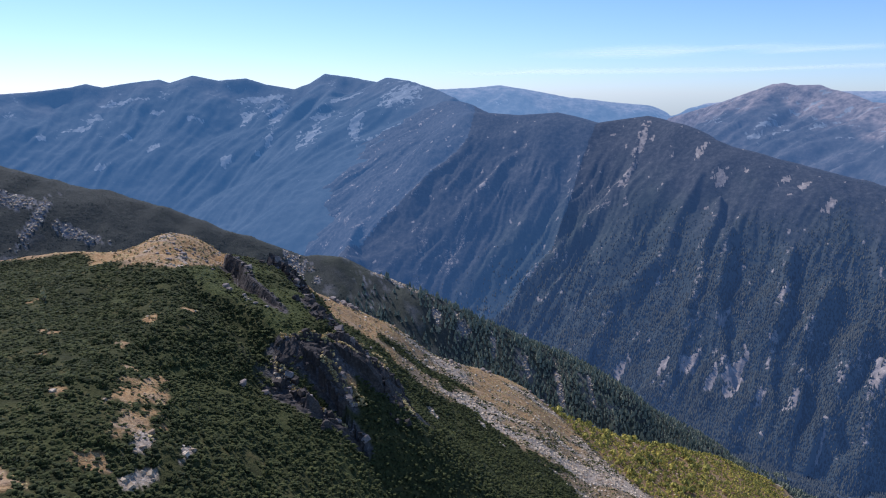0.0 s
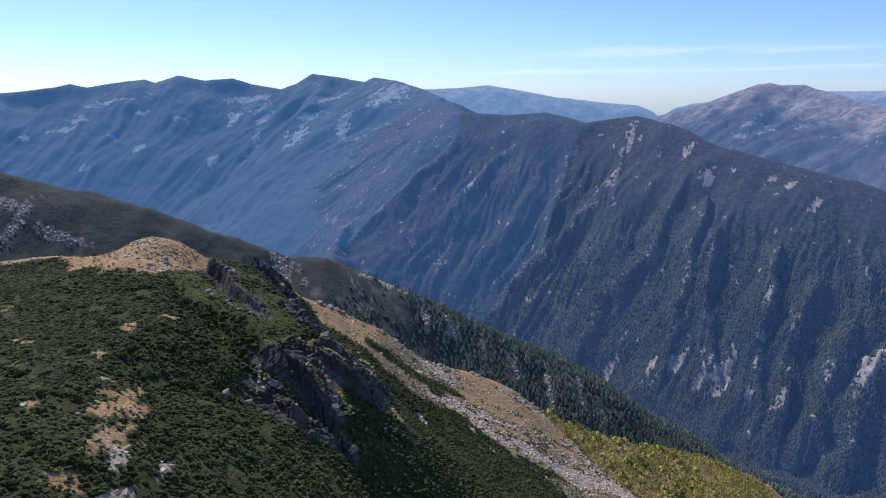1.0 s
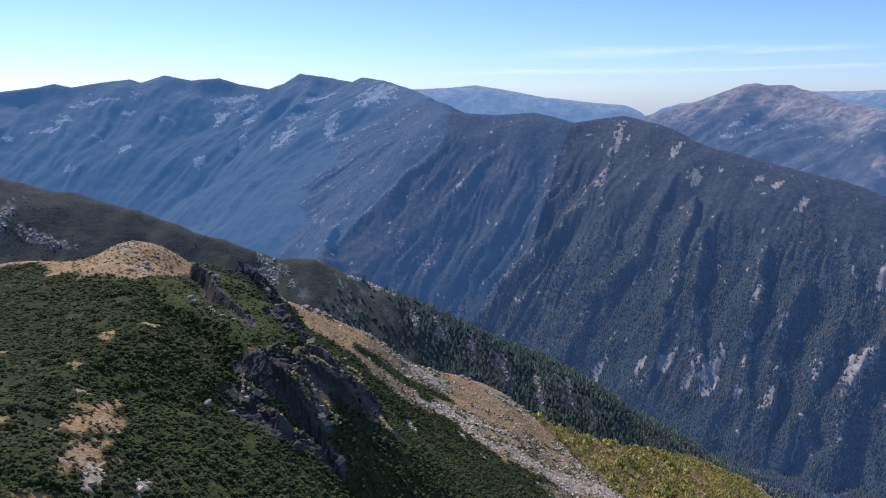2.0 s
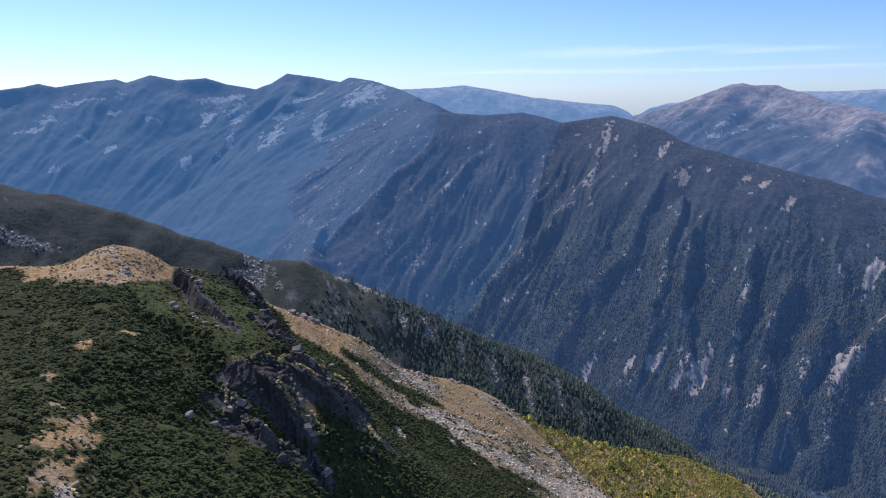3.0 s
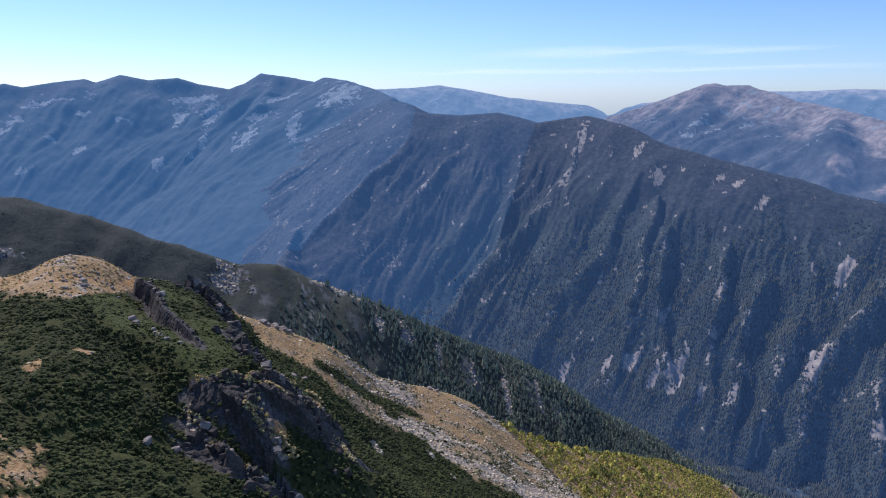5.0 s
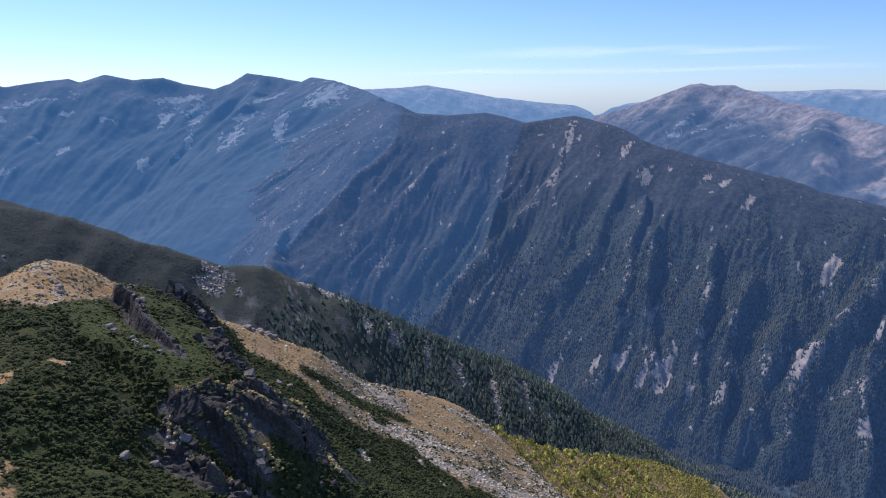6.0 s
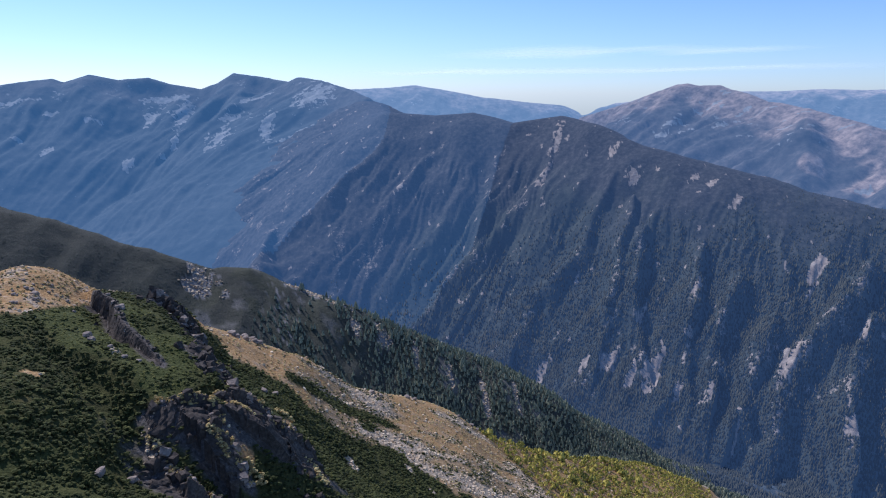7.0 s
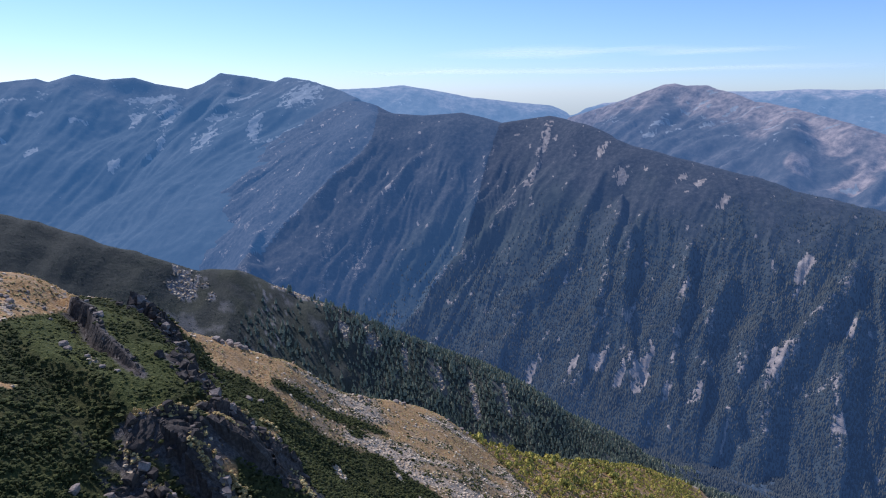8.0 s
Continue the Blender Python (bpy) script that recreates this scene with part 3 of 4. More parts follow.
def far_range(name, label, key, turns, rings, mat, brown):
    a, r = np.meshgrid(np.radians(np.arange(*turns)), np.arange(*rings))
    x, y = r * np.sin(a), r * np.cos(a)
    z = far_height(x, y, *FAR[key])
    d, _, _, _ = crest(x, y, FAR[key][0])
    wob = fbm(x, y, 130, 4, 301)
    rock = step(0.55, 0.8, fbm(0.6 * x + 0.8 * y, 0.25 * (0.8 * x - 0.6 * y), 42, 5, 305, 0.65)) * step(420, 560, z) * (0.8 if key == "east" else 0.45)
    for px, py, rx, ry in EAST_ROCK if key == "east" else FAR_ROCK:
        rock = np.maximum(rock, step(1.1, 0.7, np.hypot((x - px) / rx, (y - py) / ry) + 0.8 * fbm(x, y, 38, 5, 311, 0.7)))
    top = step(260, 60, d + 120 * wob) * brown
    if key == "east":
        for px, py, rx, ry in EAST_TAN:
            top = np.maximum(top, step(1.15, 0.85, np.hypot((x - px) / rx, (y - py) / ry) + 0.4 * wob))
    ob = sheet(name, x, y, z, mat, {"cover": np.stack([top, rock, 0 * rock, 0 * rock + 1], -1).reshape(-1, 4)})
    return tagged(ob, label, "mountain", kind="structure")


# the ranges' blue haze is put into their materials as emission
HAZE_BLUE = (0.13, 0.268, 0.46)
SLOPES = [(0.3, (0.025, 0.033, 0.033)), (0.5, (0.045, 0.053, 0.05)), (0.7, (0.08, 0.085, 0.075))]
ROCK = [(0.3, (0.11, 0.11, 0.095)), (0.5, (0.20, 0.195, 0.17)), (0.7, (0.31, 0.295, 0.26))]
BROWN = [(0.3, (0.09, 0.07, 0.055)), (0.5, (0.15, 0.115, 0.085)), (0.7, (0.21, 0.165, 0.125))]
M_FAR = far_material("far_slopes", SLOPES, ROCK, BROWN, HAZE_BLUE, 0.305)
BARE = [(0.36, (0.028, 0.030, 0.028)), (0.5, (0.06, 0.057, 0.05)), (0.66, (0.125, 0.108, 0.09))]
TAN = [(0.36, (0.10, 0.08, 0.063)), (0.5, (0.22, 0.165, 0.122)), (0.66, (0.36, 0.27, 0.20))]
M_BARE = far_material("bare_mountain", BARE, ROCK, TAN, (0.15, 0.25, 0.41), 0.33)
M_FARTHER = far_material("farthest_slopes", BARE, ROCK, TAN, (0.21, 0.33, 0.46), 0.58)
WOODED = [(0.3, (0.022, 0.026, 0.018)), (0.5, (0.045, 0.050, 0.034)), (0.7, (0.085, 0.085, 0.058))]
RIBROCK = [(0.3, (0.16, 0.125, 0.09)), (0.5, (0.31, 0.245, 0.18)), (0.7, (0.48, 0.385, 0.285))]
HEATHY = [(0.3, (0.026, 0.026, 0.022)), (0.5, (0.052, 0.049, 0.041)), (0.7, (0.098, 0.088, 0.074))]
# one woodland in three copies; rising blue emission imitates haze by distance
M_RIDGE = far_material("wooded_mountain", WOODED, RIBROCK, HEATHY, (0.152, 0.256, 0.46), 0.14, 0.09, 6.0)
M_RIDGE_2 = far_material("wooded_mountain_hazier", WOODED, RIBROCK, HEATHY, (0.14, 0.262, 0.47), 0.195, 0.09, 6.0)
M_RIDGE_3 = far_material("wooded_mountain_haziest", WOODED, RIBROCK, HEATHY, (0.13, 0.265, 0.47), 0.265, 0.09, 6.0)
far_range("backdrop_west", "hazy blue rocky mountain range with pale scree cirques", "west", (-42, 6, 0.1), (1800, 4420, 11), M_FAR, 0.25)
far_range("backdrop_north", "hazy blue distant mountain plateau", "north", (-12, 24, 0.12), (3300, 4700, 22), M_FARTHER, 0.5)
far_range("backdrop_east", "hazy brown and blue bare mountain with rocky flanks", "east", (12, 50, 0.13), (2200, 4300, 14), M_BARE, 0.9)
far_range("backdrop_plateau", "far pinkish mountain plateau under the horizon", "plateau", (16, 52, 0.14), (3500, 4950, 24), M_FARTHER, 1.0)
# the long wooded mountain across the valley
MA, MR = np.meshgrid(np.radians(np.arange(-17, 46, 0.082)), np.r_[np.arange(880, 1500, 5.5), np.arange(1500, 2640, 7.5), np.arange(2640, 3300, 14)])
MX, MY = MR * np.sin(MA), MR * np.cos(MA)
MZ = main_ridge(MX, MY)
m_rock = far_scree(MX, MY, MZ)
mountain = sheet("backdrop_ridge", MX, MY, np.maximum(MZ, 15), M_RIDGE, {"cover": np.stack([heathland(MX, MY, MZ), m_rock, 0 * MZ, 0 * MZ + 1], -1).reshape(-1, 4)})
for mat in (M_RIDGE_2, M_RIDGE_3):  # the farther spurs up the valley emit more blue, imitating thicker haze
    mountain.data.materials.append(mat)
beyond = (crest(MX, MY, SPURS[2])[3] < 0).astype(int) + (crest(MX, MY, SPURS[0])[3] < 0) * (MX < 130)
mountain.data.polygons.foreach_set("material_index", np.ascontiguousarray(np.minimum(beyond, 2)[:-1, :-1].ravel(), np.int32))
tagged(mountain, "long dark wooded mountain with rocky ribs and pale scree", "mountain", kind="structure")
# ---------------------------------------------------------------- plants and stones: shapes
rng = np.random.default_rng(7)


def cone(sides, r, h, at, lean, jag, gen):
    """An open, uneven cone: points and triangles."""
    a = np.arange(sides) * 2 * np.pi / sides + gen.uniform(0, 6)
    rr = r * (1 + jag * gen.uniform(-1, 1, sides))
    base = np.stack([np.cos(a) * rr, np.sin(a) * rr, jag * 0.3 * h * gen.uniform(-1, 1, sides)], 1) + at
    tip = np.array(at) + (lean[0], lean[1], h)
    tri = [(k, (k + 1) % sides, sides) for k in range(sides)]
    return np.vstack([base, tip]), np.array(tri)


def tuft(r, h, at, lean, gen, sides=4):
    """A blunt, uneven mound of needles."""
    a = np.arange(sides) * 2 * np.pi / sides + gen.uniform(0, 6)
    low = np.stack([np.cos(a) * r * gen.uniform(0.8, 1.3, sides), np.sin(a) * r * gen.uniform(0.8, 1.3, sides), h * gen.uniform(-0.2, 0.2, sides)], 1)
    a = a + gen.uniform(0.2, 0.6)
    top = np.stack([np.cos(a) * r * gen.uniform(0.5, 0.9, sides), np.sin(a) * r * gen.uniform(0.5, 0.9, sides), h * gen.uniform(0.5, 0.8, sides)], 1) + (lean[0] * 0.6, lean[1] * 0.6, 0)
    i, j = np.arange(sides), (np.arange(sides) + 1) % sides
    tri = np.concatenate([np.stack([i, j, j + sides], 1), np.stack([i, j + sides, i + sides], 1), np.stack([i + sides, j + sides, 0 * i + 2 * sides], 1)])
    return np.vstack([low, top, (lean[0], lean[1], h)]) + at, tri


def joined(pieces):
    co, tri, n = [], [], 0
    for c, t in pieces:
        co.append(c)
        tri.append(t + n)
        n += len(c)
    return np.concatenate(co), np.concatenate(tri)


def pine_shape(gen, tufts=4):
    """A low, spreading clump of upturned needle tufts, about 1 m across."""
    out = []
    for k in range(tufts):
        a, d = gen.uniform(0, 2 * np.pi), 0.40 * math.sqrt((k + 0.3) / tufts)
        h = (0.40 - 0.30 * d) * gen.uniform(0.7, 1.3)
        at = (d * math.cos(a), d * math.sin(a), 0.5 * (0.46 - d) - 0.06)
        out.append(tuft(gen.uniform(0.9, 1.3) * 0.5 / math.sqrt(tufts), h, at, (at[0] * 0.5, at[1] * 0.5), gen))
    return joined(out)


def spruce_shape(gen, tiers=3, sides=6):
    """A narrow conifer crown of ragged tiers, 1 m high."""
    out = []
    for k in range(tiers):
        f = k / tiers
        out.append(cone(sides, 0.21 * (1 - 0.72 * f) * gen.uniform(0.85, 1.15), (1 - f * 0.78) * 0.62, (0, 0, 0.06 + 0.55 * f), (gen.uniform(-0.02, 0.02), 0), 0.3, gen))
    return joined(out)


def leafy_shape(gen, clumps=7):
    """A rounded broadleaf crown of many small leaf clumps, 1 m high."""
    out = []
    for k in range(clumps):
        v = gen.normal(size=3)
        v = v / np.linalg.norm(v) * gen.uniform(0.12, 0.36)
        at = (v[0], v[1], 0.52 + v[2])
        c, t = cone(4, gen.uniform(0.17, 0.27), gen.uniform(0.2, 0.34), at, (gen.uniform(-0.08, 0.08), gen.uniform(-0.08, 0.08)), 0.4, gen)
        out.append((c, t))
    return joined(out)


def stone_shape(gen):
    """An angular, flattened block, about 1 m across."""
    c = np.array([(-1, -1, -1), (1, -1, -1), (1, 1, -1), (-1, 1, -1), (-1, -1, 1), (1, -1, 1), (1, 1, 1), (-1, 1, 1)], float) * (0.5, 0.4, 0.3)
    c[4:, :2] *= gen.uniform(0.45, 0.85)
    c += gen.uniform(-0.14, 0.14, c.shape)
    q = [(0, 3, 2, 1), (4, 5, 6, 7), (0, 1, 5, 4), (1, 2, 6, 5), (2, 3, 7, 6), (3, 0, 4, 7)]
    return c, np.array([t for a, b, d, e in q for t in ((a, b, d), (a, d, e))])


def strewn(name, shapes, x, y, z, wide, high, mat, label, category, gen, tilt=0.0, smooth=False):
    """Many small things in one mesh."""
    which, turn = gen.integers(0, len(shapes), len(x)), gen.uniform(0, 2 * np.pi, len(x))
    cos, tris, n = [], [], 0
    for k, (c, t) in enumerate(shapes):
        m = which == k
        if not m.any():
            continue
        ca, sa = np.cos(turn[m])[:, None], np.sin(turn[m])[:, None]
        w, h = wide[m][:, None], high[m][:, None]
        px, py, pz = c[:, 0] * w, c[:, 1] * w, c[:, 2] * h
        if tilt:
            lean = gen.uniform(-tilt, tilt, len(w))[:, None]
            px, pz = px * np.cos(lean) - pz * np.sin(lean), px * np.sin(lean) + pz * np.cos(lean)
        out = np.stack([px * ca - py * sa + x[m][:, None], px * sa + py * ca + y[m][:, None], pz + z[m][:, None]], -1)
        cos.append(out.reshape(-1, 3))
        tris.append((t[None] + (np.arange(m.sum()) * len(c))[:, None, None] + n).reshape(-1, 3))
        n += m.sum() * len(c)
    ob = solid(name, np.concatenate(cos), np.concatenate(tris), mat, smooth=smooth)
    return tagged(ob, label, category, kind="stuff")


def lattice(x0, x1, y0, y1, pitch, gen):
    """Loosely spaced places in a rectangle of the plan."""
    gx, gy = np.meshgrid(np.arange(x0, x1, pitch), np.arange(y0, y1, pitch))
    gx, gy = gx + gen.uniform(-0.5, 0.5, gx.shape) * pitch, gy + gen.uniform(-0.5, 0.5, gy.shape) * pitch
    return gx.ravel(), gy.ravel()


def in_sector(x, y, near, far, a=-34.5, b=43.0):
    r, t = np.hypot(x, y), np.degrees(np.arctan2(x, y))
    return (r > near) & (r < far) & (t > a) & (t < b)


CLUMPS = [pine_shape(rng, 2) for _ in range(5)]
DOMES = [tuft(0.42, 0.5, (0, 0, -0.05), (rng.uniform(-0.1, 0.1), rng.uniform(-0.1, 0.1)), rng, 4) for _ in range(6)]
PINES = [pine_shape(rng, 2) for _ in range(10)]
SPRUCES = [spruce_shape(rng) for _ in range(6)]
FAR_TREES = [cone(4, 0.21, 1.0, (0, 0, 0), (rng.uniform(-0.03, 0.03), 0), 0.3, rng) for _ in range(6)]
LEAFY = [leafy_shape(rng) for _ in range(5)]
STONES = [stone_shape(rng) for _ in range(8)]

# ---------------------------------------------------------------- low pine on the near hill
px, py = lattice(-240, 110, 60, 390, 1.02, rng)
keep = in_sector(px, py, 62, 420)
px, py = px[keep], py[keep]
pz = terrain(px, py)
c = cover(px, py, pz)
keep = (rng.uniform(0, 1, len(px)) < c[3] * (1 - 0.97 * crags(px, py)) * step(-0.75, -0.35, fbm(px, py, 9, 3, 203)) + (0.012 + 0.25 * (py < 160)) * c[0])
px, py, pz = px[keep], py[keep], pz[keep]
size = 0.9 + 1.0 * rng.uniform(0, 1, len(px)) ** 1.5 * (1 - 0.8 * c[0][keep]) * (1 + 0.3 * fbm(px, py, 12, 2, 201))
tall = size * rng.uniform(0.55, 0.85, len(px))
reach = 0.35 * size  # clumps on steep ground spread over their uphill side
pz = 0.4 * pz + 0.6 * np.max([terrain(px + a * reach, py + b * reach) for a, b in ((1, 0), (-1, 0), (0, 1), (0, -1))], 0)
strewn("dwarf_pine_thicket", PINES, px, py, pz - 0.1, size, tall, M_PINE, "dense dark green dwarf pine thicket covering the slope", "shrubs", rng, smooth=True)

# ---------------------------------------------------------------- forest on the shoulder behind
tx, ty = lattice(-300, 520, 480, 1000, 3.9, rng)
keep = in_sector(tx, ty, 380, 1150)
tx, ty = tx[keep], ty[keep]
tz = terrain(tx, ty)
c = cover(tx, ty, tz)
grow = c[5] * step(490, 370, tz - 0.35 * np.minimum(tx + 60, 0) + 50 * fbm(tx, ty, 60, 3, 211)) * (1 - far_scree(tx, ty, tz))
keep = rng.uniform(0, 1, len(tx)) < grow
high = rng.uniform(4.5, 10.5, keep.sum()) * (1 + 0.2 * fbm(tx[keep], ty[keep], 40, 2, 215))
strewn("conifer_forest", SPRUCES, tx[keep], ty[keep], tz[keep] - 0.4, high * 0.85, high, M_SPRUCE, "dark green conifer forest on the mountain shoulder", "forest", rng)
hx, hy = lattice(-560, 200, 330, 980, 3.3, rng)
keep = in_sector(hx, hy, 330, 1000)
hx, hy = hx[keep], hy[keep]
hz = terrain(hx, hy)
c = cover(hx, hy, hz)
keep = rng.uniform(0, 1, len(hx)) < c[5] * 0.8 * step(0.8, 0.1, fbm(hx, hy, 26, 3, 217)) * step(200, 100, hx) * (1 - far_scree(hx, hy, hz))
wide = rng.uniform(1.2, 2.8, keep.sum())
strewn("heath_thicket", DOMES, hx[keep], hy[keep], hz[keep] - 0.2 * wide, wide, wide * 0.7, M_HEATH, "dull green mountain heath and dwarf pine on the shoulder", "shrubs", rng, smooth=True)

# ---------------------------------------------------------------- yellow wood at the foot of the scree
bx, by = lattice(60, 340, 280, 680, 2.7, rng)
bz = terrain(bx, by)
c = cover(bx, by, bz)
keep = rng.uniform(0, 1, len(bx)) < c[4] * 0.9 * step(-0.7, -0.15, fbm(bx, by, 16, 3, 221))
bx, by, bz = bx[keep], by[keep], bz[keep]
high = rng.uniform(1.0, 3.8, len(bx))
strewn("yellow_birch_wood", LEAFY, bx, by, bz - 0.3, high * 0.9, high, M_YELLOW, "yellow autumn birch scrub below the scree", "wood", rng)

# ---------------------------------------------------------------- woods across the valley
fx, fy = lattice(-700, 1600, 560, 2700, 3.6, rng)
keep = in_sector(fx, fy, 600, 2700) & ((fx > 505) | (np.hypot(fx, fy) > 1000)) & (rng.uniform(0, 1, len(fx)) < step(1950, 1400, np.hypot(fx, fy)))
fx, fy = fx[keep], fy[keep]
fz = terrain(fx, fy)
keep = terrain(fx * 1.01, fy * 1.01) > fz - 3  # the side towards the valley
fx, fy, fz = fx[keep], fy[keep], fz[keep]
grow = 1 - heathland(fx, fy, fz)
c = cover(fx, fy, fz)
low = step(400, 260, fz)
keep = rng.uniform(0, 1, len(fx)) < c[5] * np.maximum(0.4 + 0.58 * grow, 0.8 * low) * (1 - 0.97 * far_scree(fx, fy, fz))
fx, fy, fz = fx[keep], fy[keep], fz[keep]
high = rng.uniform(4.2, 9.5, len(fx)) * np.maximum(0.36 + 0.64 * grow[keep], 0.6 * low[keep]) * (1 + 0.25 * fbm(fx, fy, 60, 3, 225))
strewn("valley_forest", FAR_TREES, fx, fy, fz - 0.5, high * 1.25, high, M_FARWOOD, "haze-tinted dark conifer forest on the far valley side", "forest", rng, smooth=True)

# ---------------------------------------------------------------- scree
sx, sy = lattice(-140, 200, 90, 560, 1.15, rng)
keep = in_sector(sx, sy, 80, 560)
sx, sy = sx[keep], sy[keep]
sz = terrain(sx, sy)
c = cover(sx, sy, sz)
keep = rng.uniform(0, 1, len(sx)) < c[1] * 0.75 + (0.02 + 0.12 * (sx > -58) * step(-0.2, 0.4, fbm(sx, sy, 8, 3, 233))) * c[0]
sx, sy, sz = sx[keep], sy[keep], sz[keep]
wide = rng.uniform(0.35, 1.0, len(sx)) ** 2 * 1.5
strewn("scree_stones", STONES, sx, sy, sz, wide, wide * 0.9, M_STONE, "pale grey angular scree stones on the steep flank", "stones", rng, 0.5)

bx, by = lattice(-560, 330, 560, 960, 2.6, rng)
keep = in_sector(bx, by, 560, 980)
bx, by = bx[keep], by[keep]
keep = rng.uniform(0, 1, len(bx)) < 0.95 * shoulder_stones(bx, by)
bx, by = bx[keep], by[keep]
wide = rng.uniform(1.0, 3.2, len(bx))
strewn("block_field", STONES, bx, by, terrain(bx, by), wide, wide * 0.8, M_STONE, "pale grey block fields in streaks on the shoulder", "stones", rng, 0.5)

# ---------------------------------------------------------------- dry grass along the crest of the flank and on the bald top
hx, hy = lattice(-150, 130, 90, 460, 1.25, rng)
keep = in_sector(hx, hy, 90, 470)
hx, hy = hx[keep], hy[keep]
hz = terrain(hx, hy)
c = cover(hx, hy, hz)
keep = rng.uniform(0, 1, len(hx)) < 0.6 * c[0] * step(-0.5, 0.2, fbm(hx, hy, 7, 3, 231))
hx, hy, hz = hx[keep], hy[keep], hz[keep]
wide = rng.uniform(0.5, 1.3, len(hx))
strewn("dry_grass", CLUMPS, hx, hy, hz - 0.05, wide, wide * 0.6, M_TUSSOCK, "dry ochre mountain grass in low tufts", "grass", rng, smooth=True)
gx, gy = lattice(-95, -36, 180, 275, 0.85, rng)
c = cover(gx, gy, near_hill(gx, gy))
keep = rng.uniform(0, 1, len(gx)) < 1.3 * (c[2] - 0.5) * (1 - crags(gx, gy))
gx, gy = gx[keep], gy[keep]
wide = rng.uniform(0.5, 1.3, len(gx))
strewn("alpine_turf", CLUMPS, gx, gy, near_hill(gx, gy) - 0.08, wide, wide * 0.55, M_TURF, "low green alpine turf and juniper on the rocky spur", "turf", rng, smooth=True)
# grass ledges on the crags: from, to, half width, tufts
LEDGES = [((-33.4, 183.5), (-28.6, 179.6), 0.9, 70), ((-25.4, 181.6), (-21.8, 179.6), 0.9, 55), ((-40.5, 190.2), (-36.2, 190.8), 0.8, 50), ((-21.6, 208.4), (-18.8, 208.8), 0.8, 35),
          ((-13.6, 199.5), (-8.6, 193.0), 0.8, 60), ((-45.6, 182.3), (-43.2, 180.2), 0.9, 25), ((-30, 196), (-26, 194), 0.8, 35), ((-38, 214), (-33, 209), 0.6, 20)]
gx, gy = [], []
for (x0, y0), (x1, y1), half, count in LEDGES:
    run = rng.uniform(0, 1, count)
    gx.append(x0 + run * (x1 - x0) + rng.normal(0, half * 0.55, count))
    gy.append(y0 + run * (y1 - y0) + rng.normal(0, half * 0.55, count))
gx, gy = np.concatenate(gx), np.concatenate(gy)
wide = rng.uniform(0.6, 1.4, len(gx))
strewn("dry_grass", CLUMPS, gx, gy, near_hill(gx, gy) + 0.75, wide, wide * 0.8, M_TUSSOCK, "dry ochre grass on the ledges of the crags", "grass", rng, smooth=True)
# ---------------------------------------------------------------- rock outcrops on the near hill
def part(name, co, faces, mat, parent, label="", smooth=False):
    ob = solid(name, co, faces, mat, smooth=smooth, parent=parent)
    return tagged(ob, label) if label else ob


def slab(line, reach, behind, a, b, seed):
    """A length of rock face, broken into joint blocks: from a to b metres along its crest."""
    gen = np.random.default_rng(seed)
    s, o = np.meshgrid(np.arange(a, b + 0.3, 0.4), np.arange(-behind, reach + 0.4, 0.33), indexing="ij")
    cx, cy, nx, ny, total = along_line(line, s)
    taper = 1 - 0.55 * np.clip(s / total, 0, 1)
    o = o + 0.8 * perlin(s / 3, o / 3, seed)
    far = np.where(o > 0, o * taper, o)
    x, y = cx + nx * far, cy + ny * far
    z = near_hill(x, y)
    e = 0.5
    gx, gy = (near_hill(x + e, y) - near_hill(x - e, y)) / (2 * e), (near_hill(x, y + e) - near_hill(x, y - e)) / (2 * e)
    up = 1 / np.sqrt(1 + gx * gx + gy * gy)
    # joint blocks drawn out down the face, each standing forward or back and a little tilted
    count = int((b - a) * (reach + behind) / 3.2) + 4
    seeds = np.stack([gen.uniform(a - 1, b + 1, count), gen.uniform(-behind, reach + 1, count)], 1)
    cell = ((s[..., None] - seeds[:, 0] + 0.35 * (o[..., None] - seeds[:, 1])) ** 2 + 0.10 * (o[..., None] - seeds[:, 1]) ** 2).argmin(-1)
    lean = gen.uniform(-0.17, 0.17, (count, 2))
    calm = 0.5 if reach < 4 else 0.12 if reach < 5 else 1.0
    jut = calm * (gen.uniform(-0.32, 0.4, count)[cell] + lean[cell, 0] * (s - seeds[cell, 0]) + lean[cell, 1] * (o - seeds[cell, 1]))
    jut = jut + calm * 1.5 * (ridged(s + 0.35 * o, o * 0.12, 6.5, 2, seed + 5, 0.4) - 0.66) + 0.06 * gen.uniform(-1, 1, s.shape)
    rim = np.minimum(step(-behind, 1.3 - behind, o), step(reach + 0.2, reach - 2.0, o)) * step(-0.4, 1.2, s) * step(-0.4, 1.2, total - s)
    out = -0.6 + rim * (0.75 + jut)
    co = np.stack([x - gx * up * out, y - gy * up * out, z + up * out], -1).reshape(-1, 3)
    i = np.arange(x.size).reshape(x.shape)
    quads = np.stack([i[:-1, :-1], i[1:, :-1], i[1:, 1:], i[:-1, 1:]], -1).reshape(-1, 4)
    return co, quads[:, ::-1]


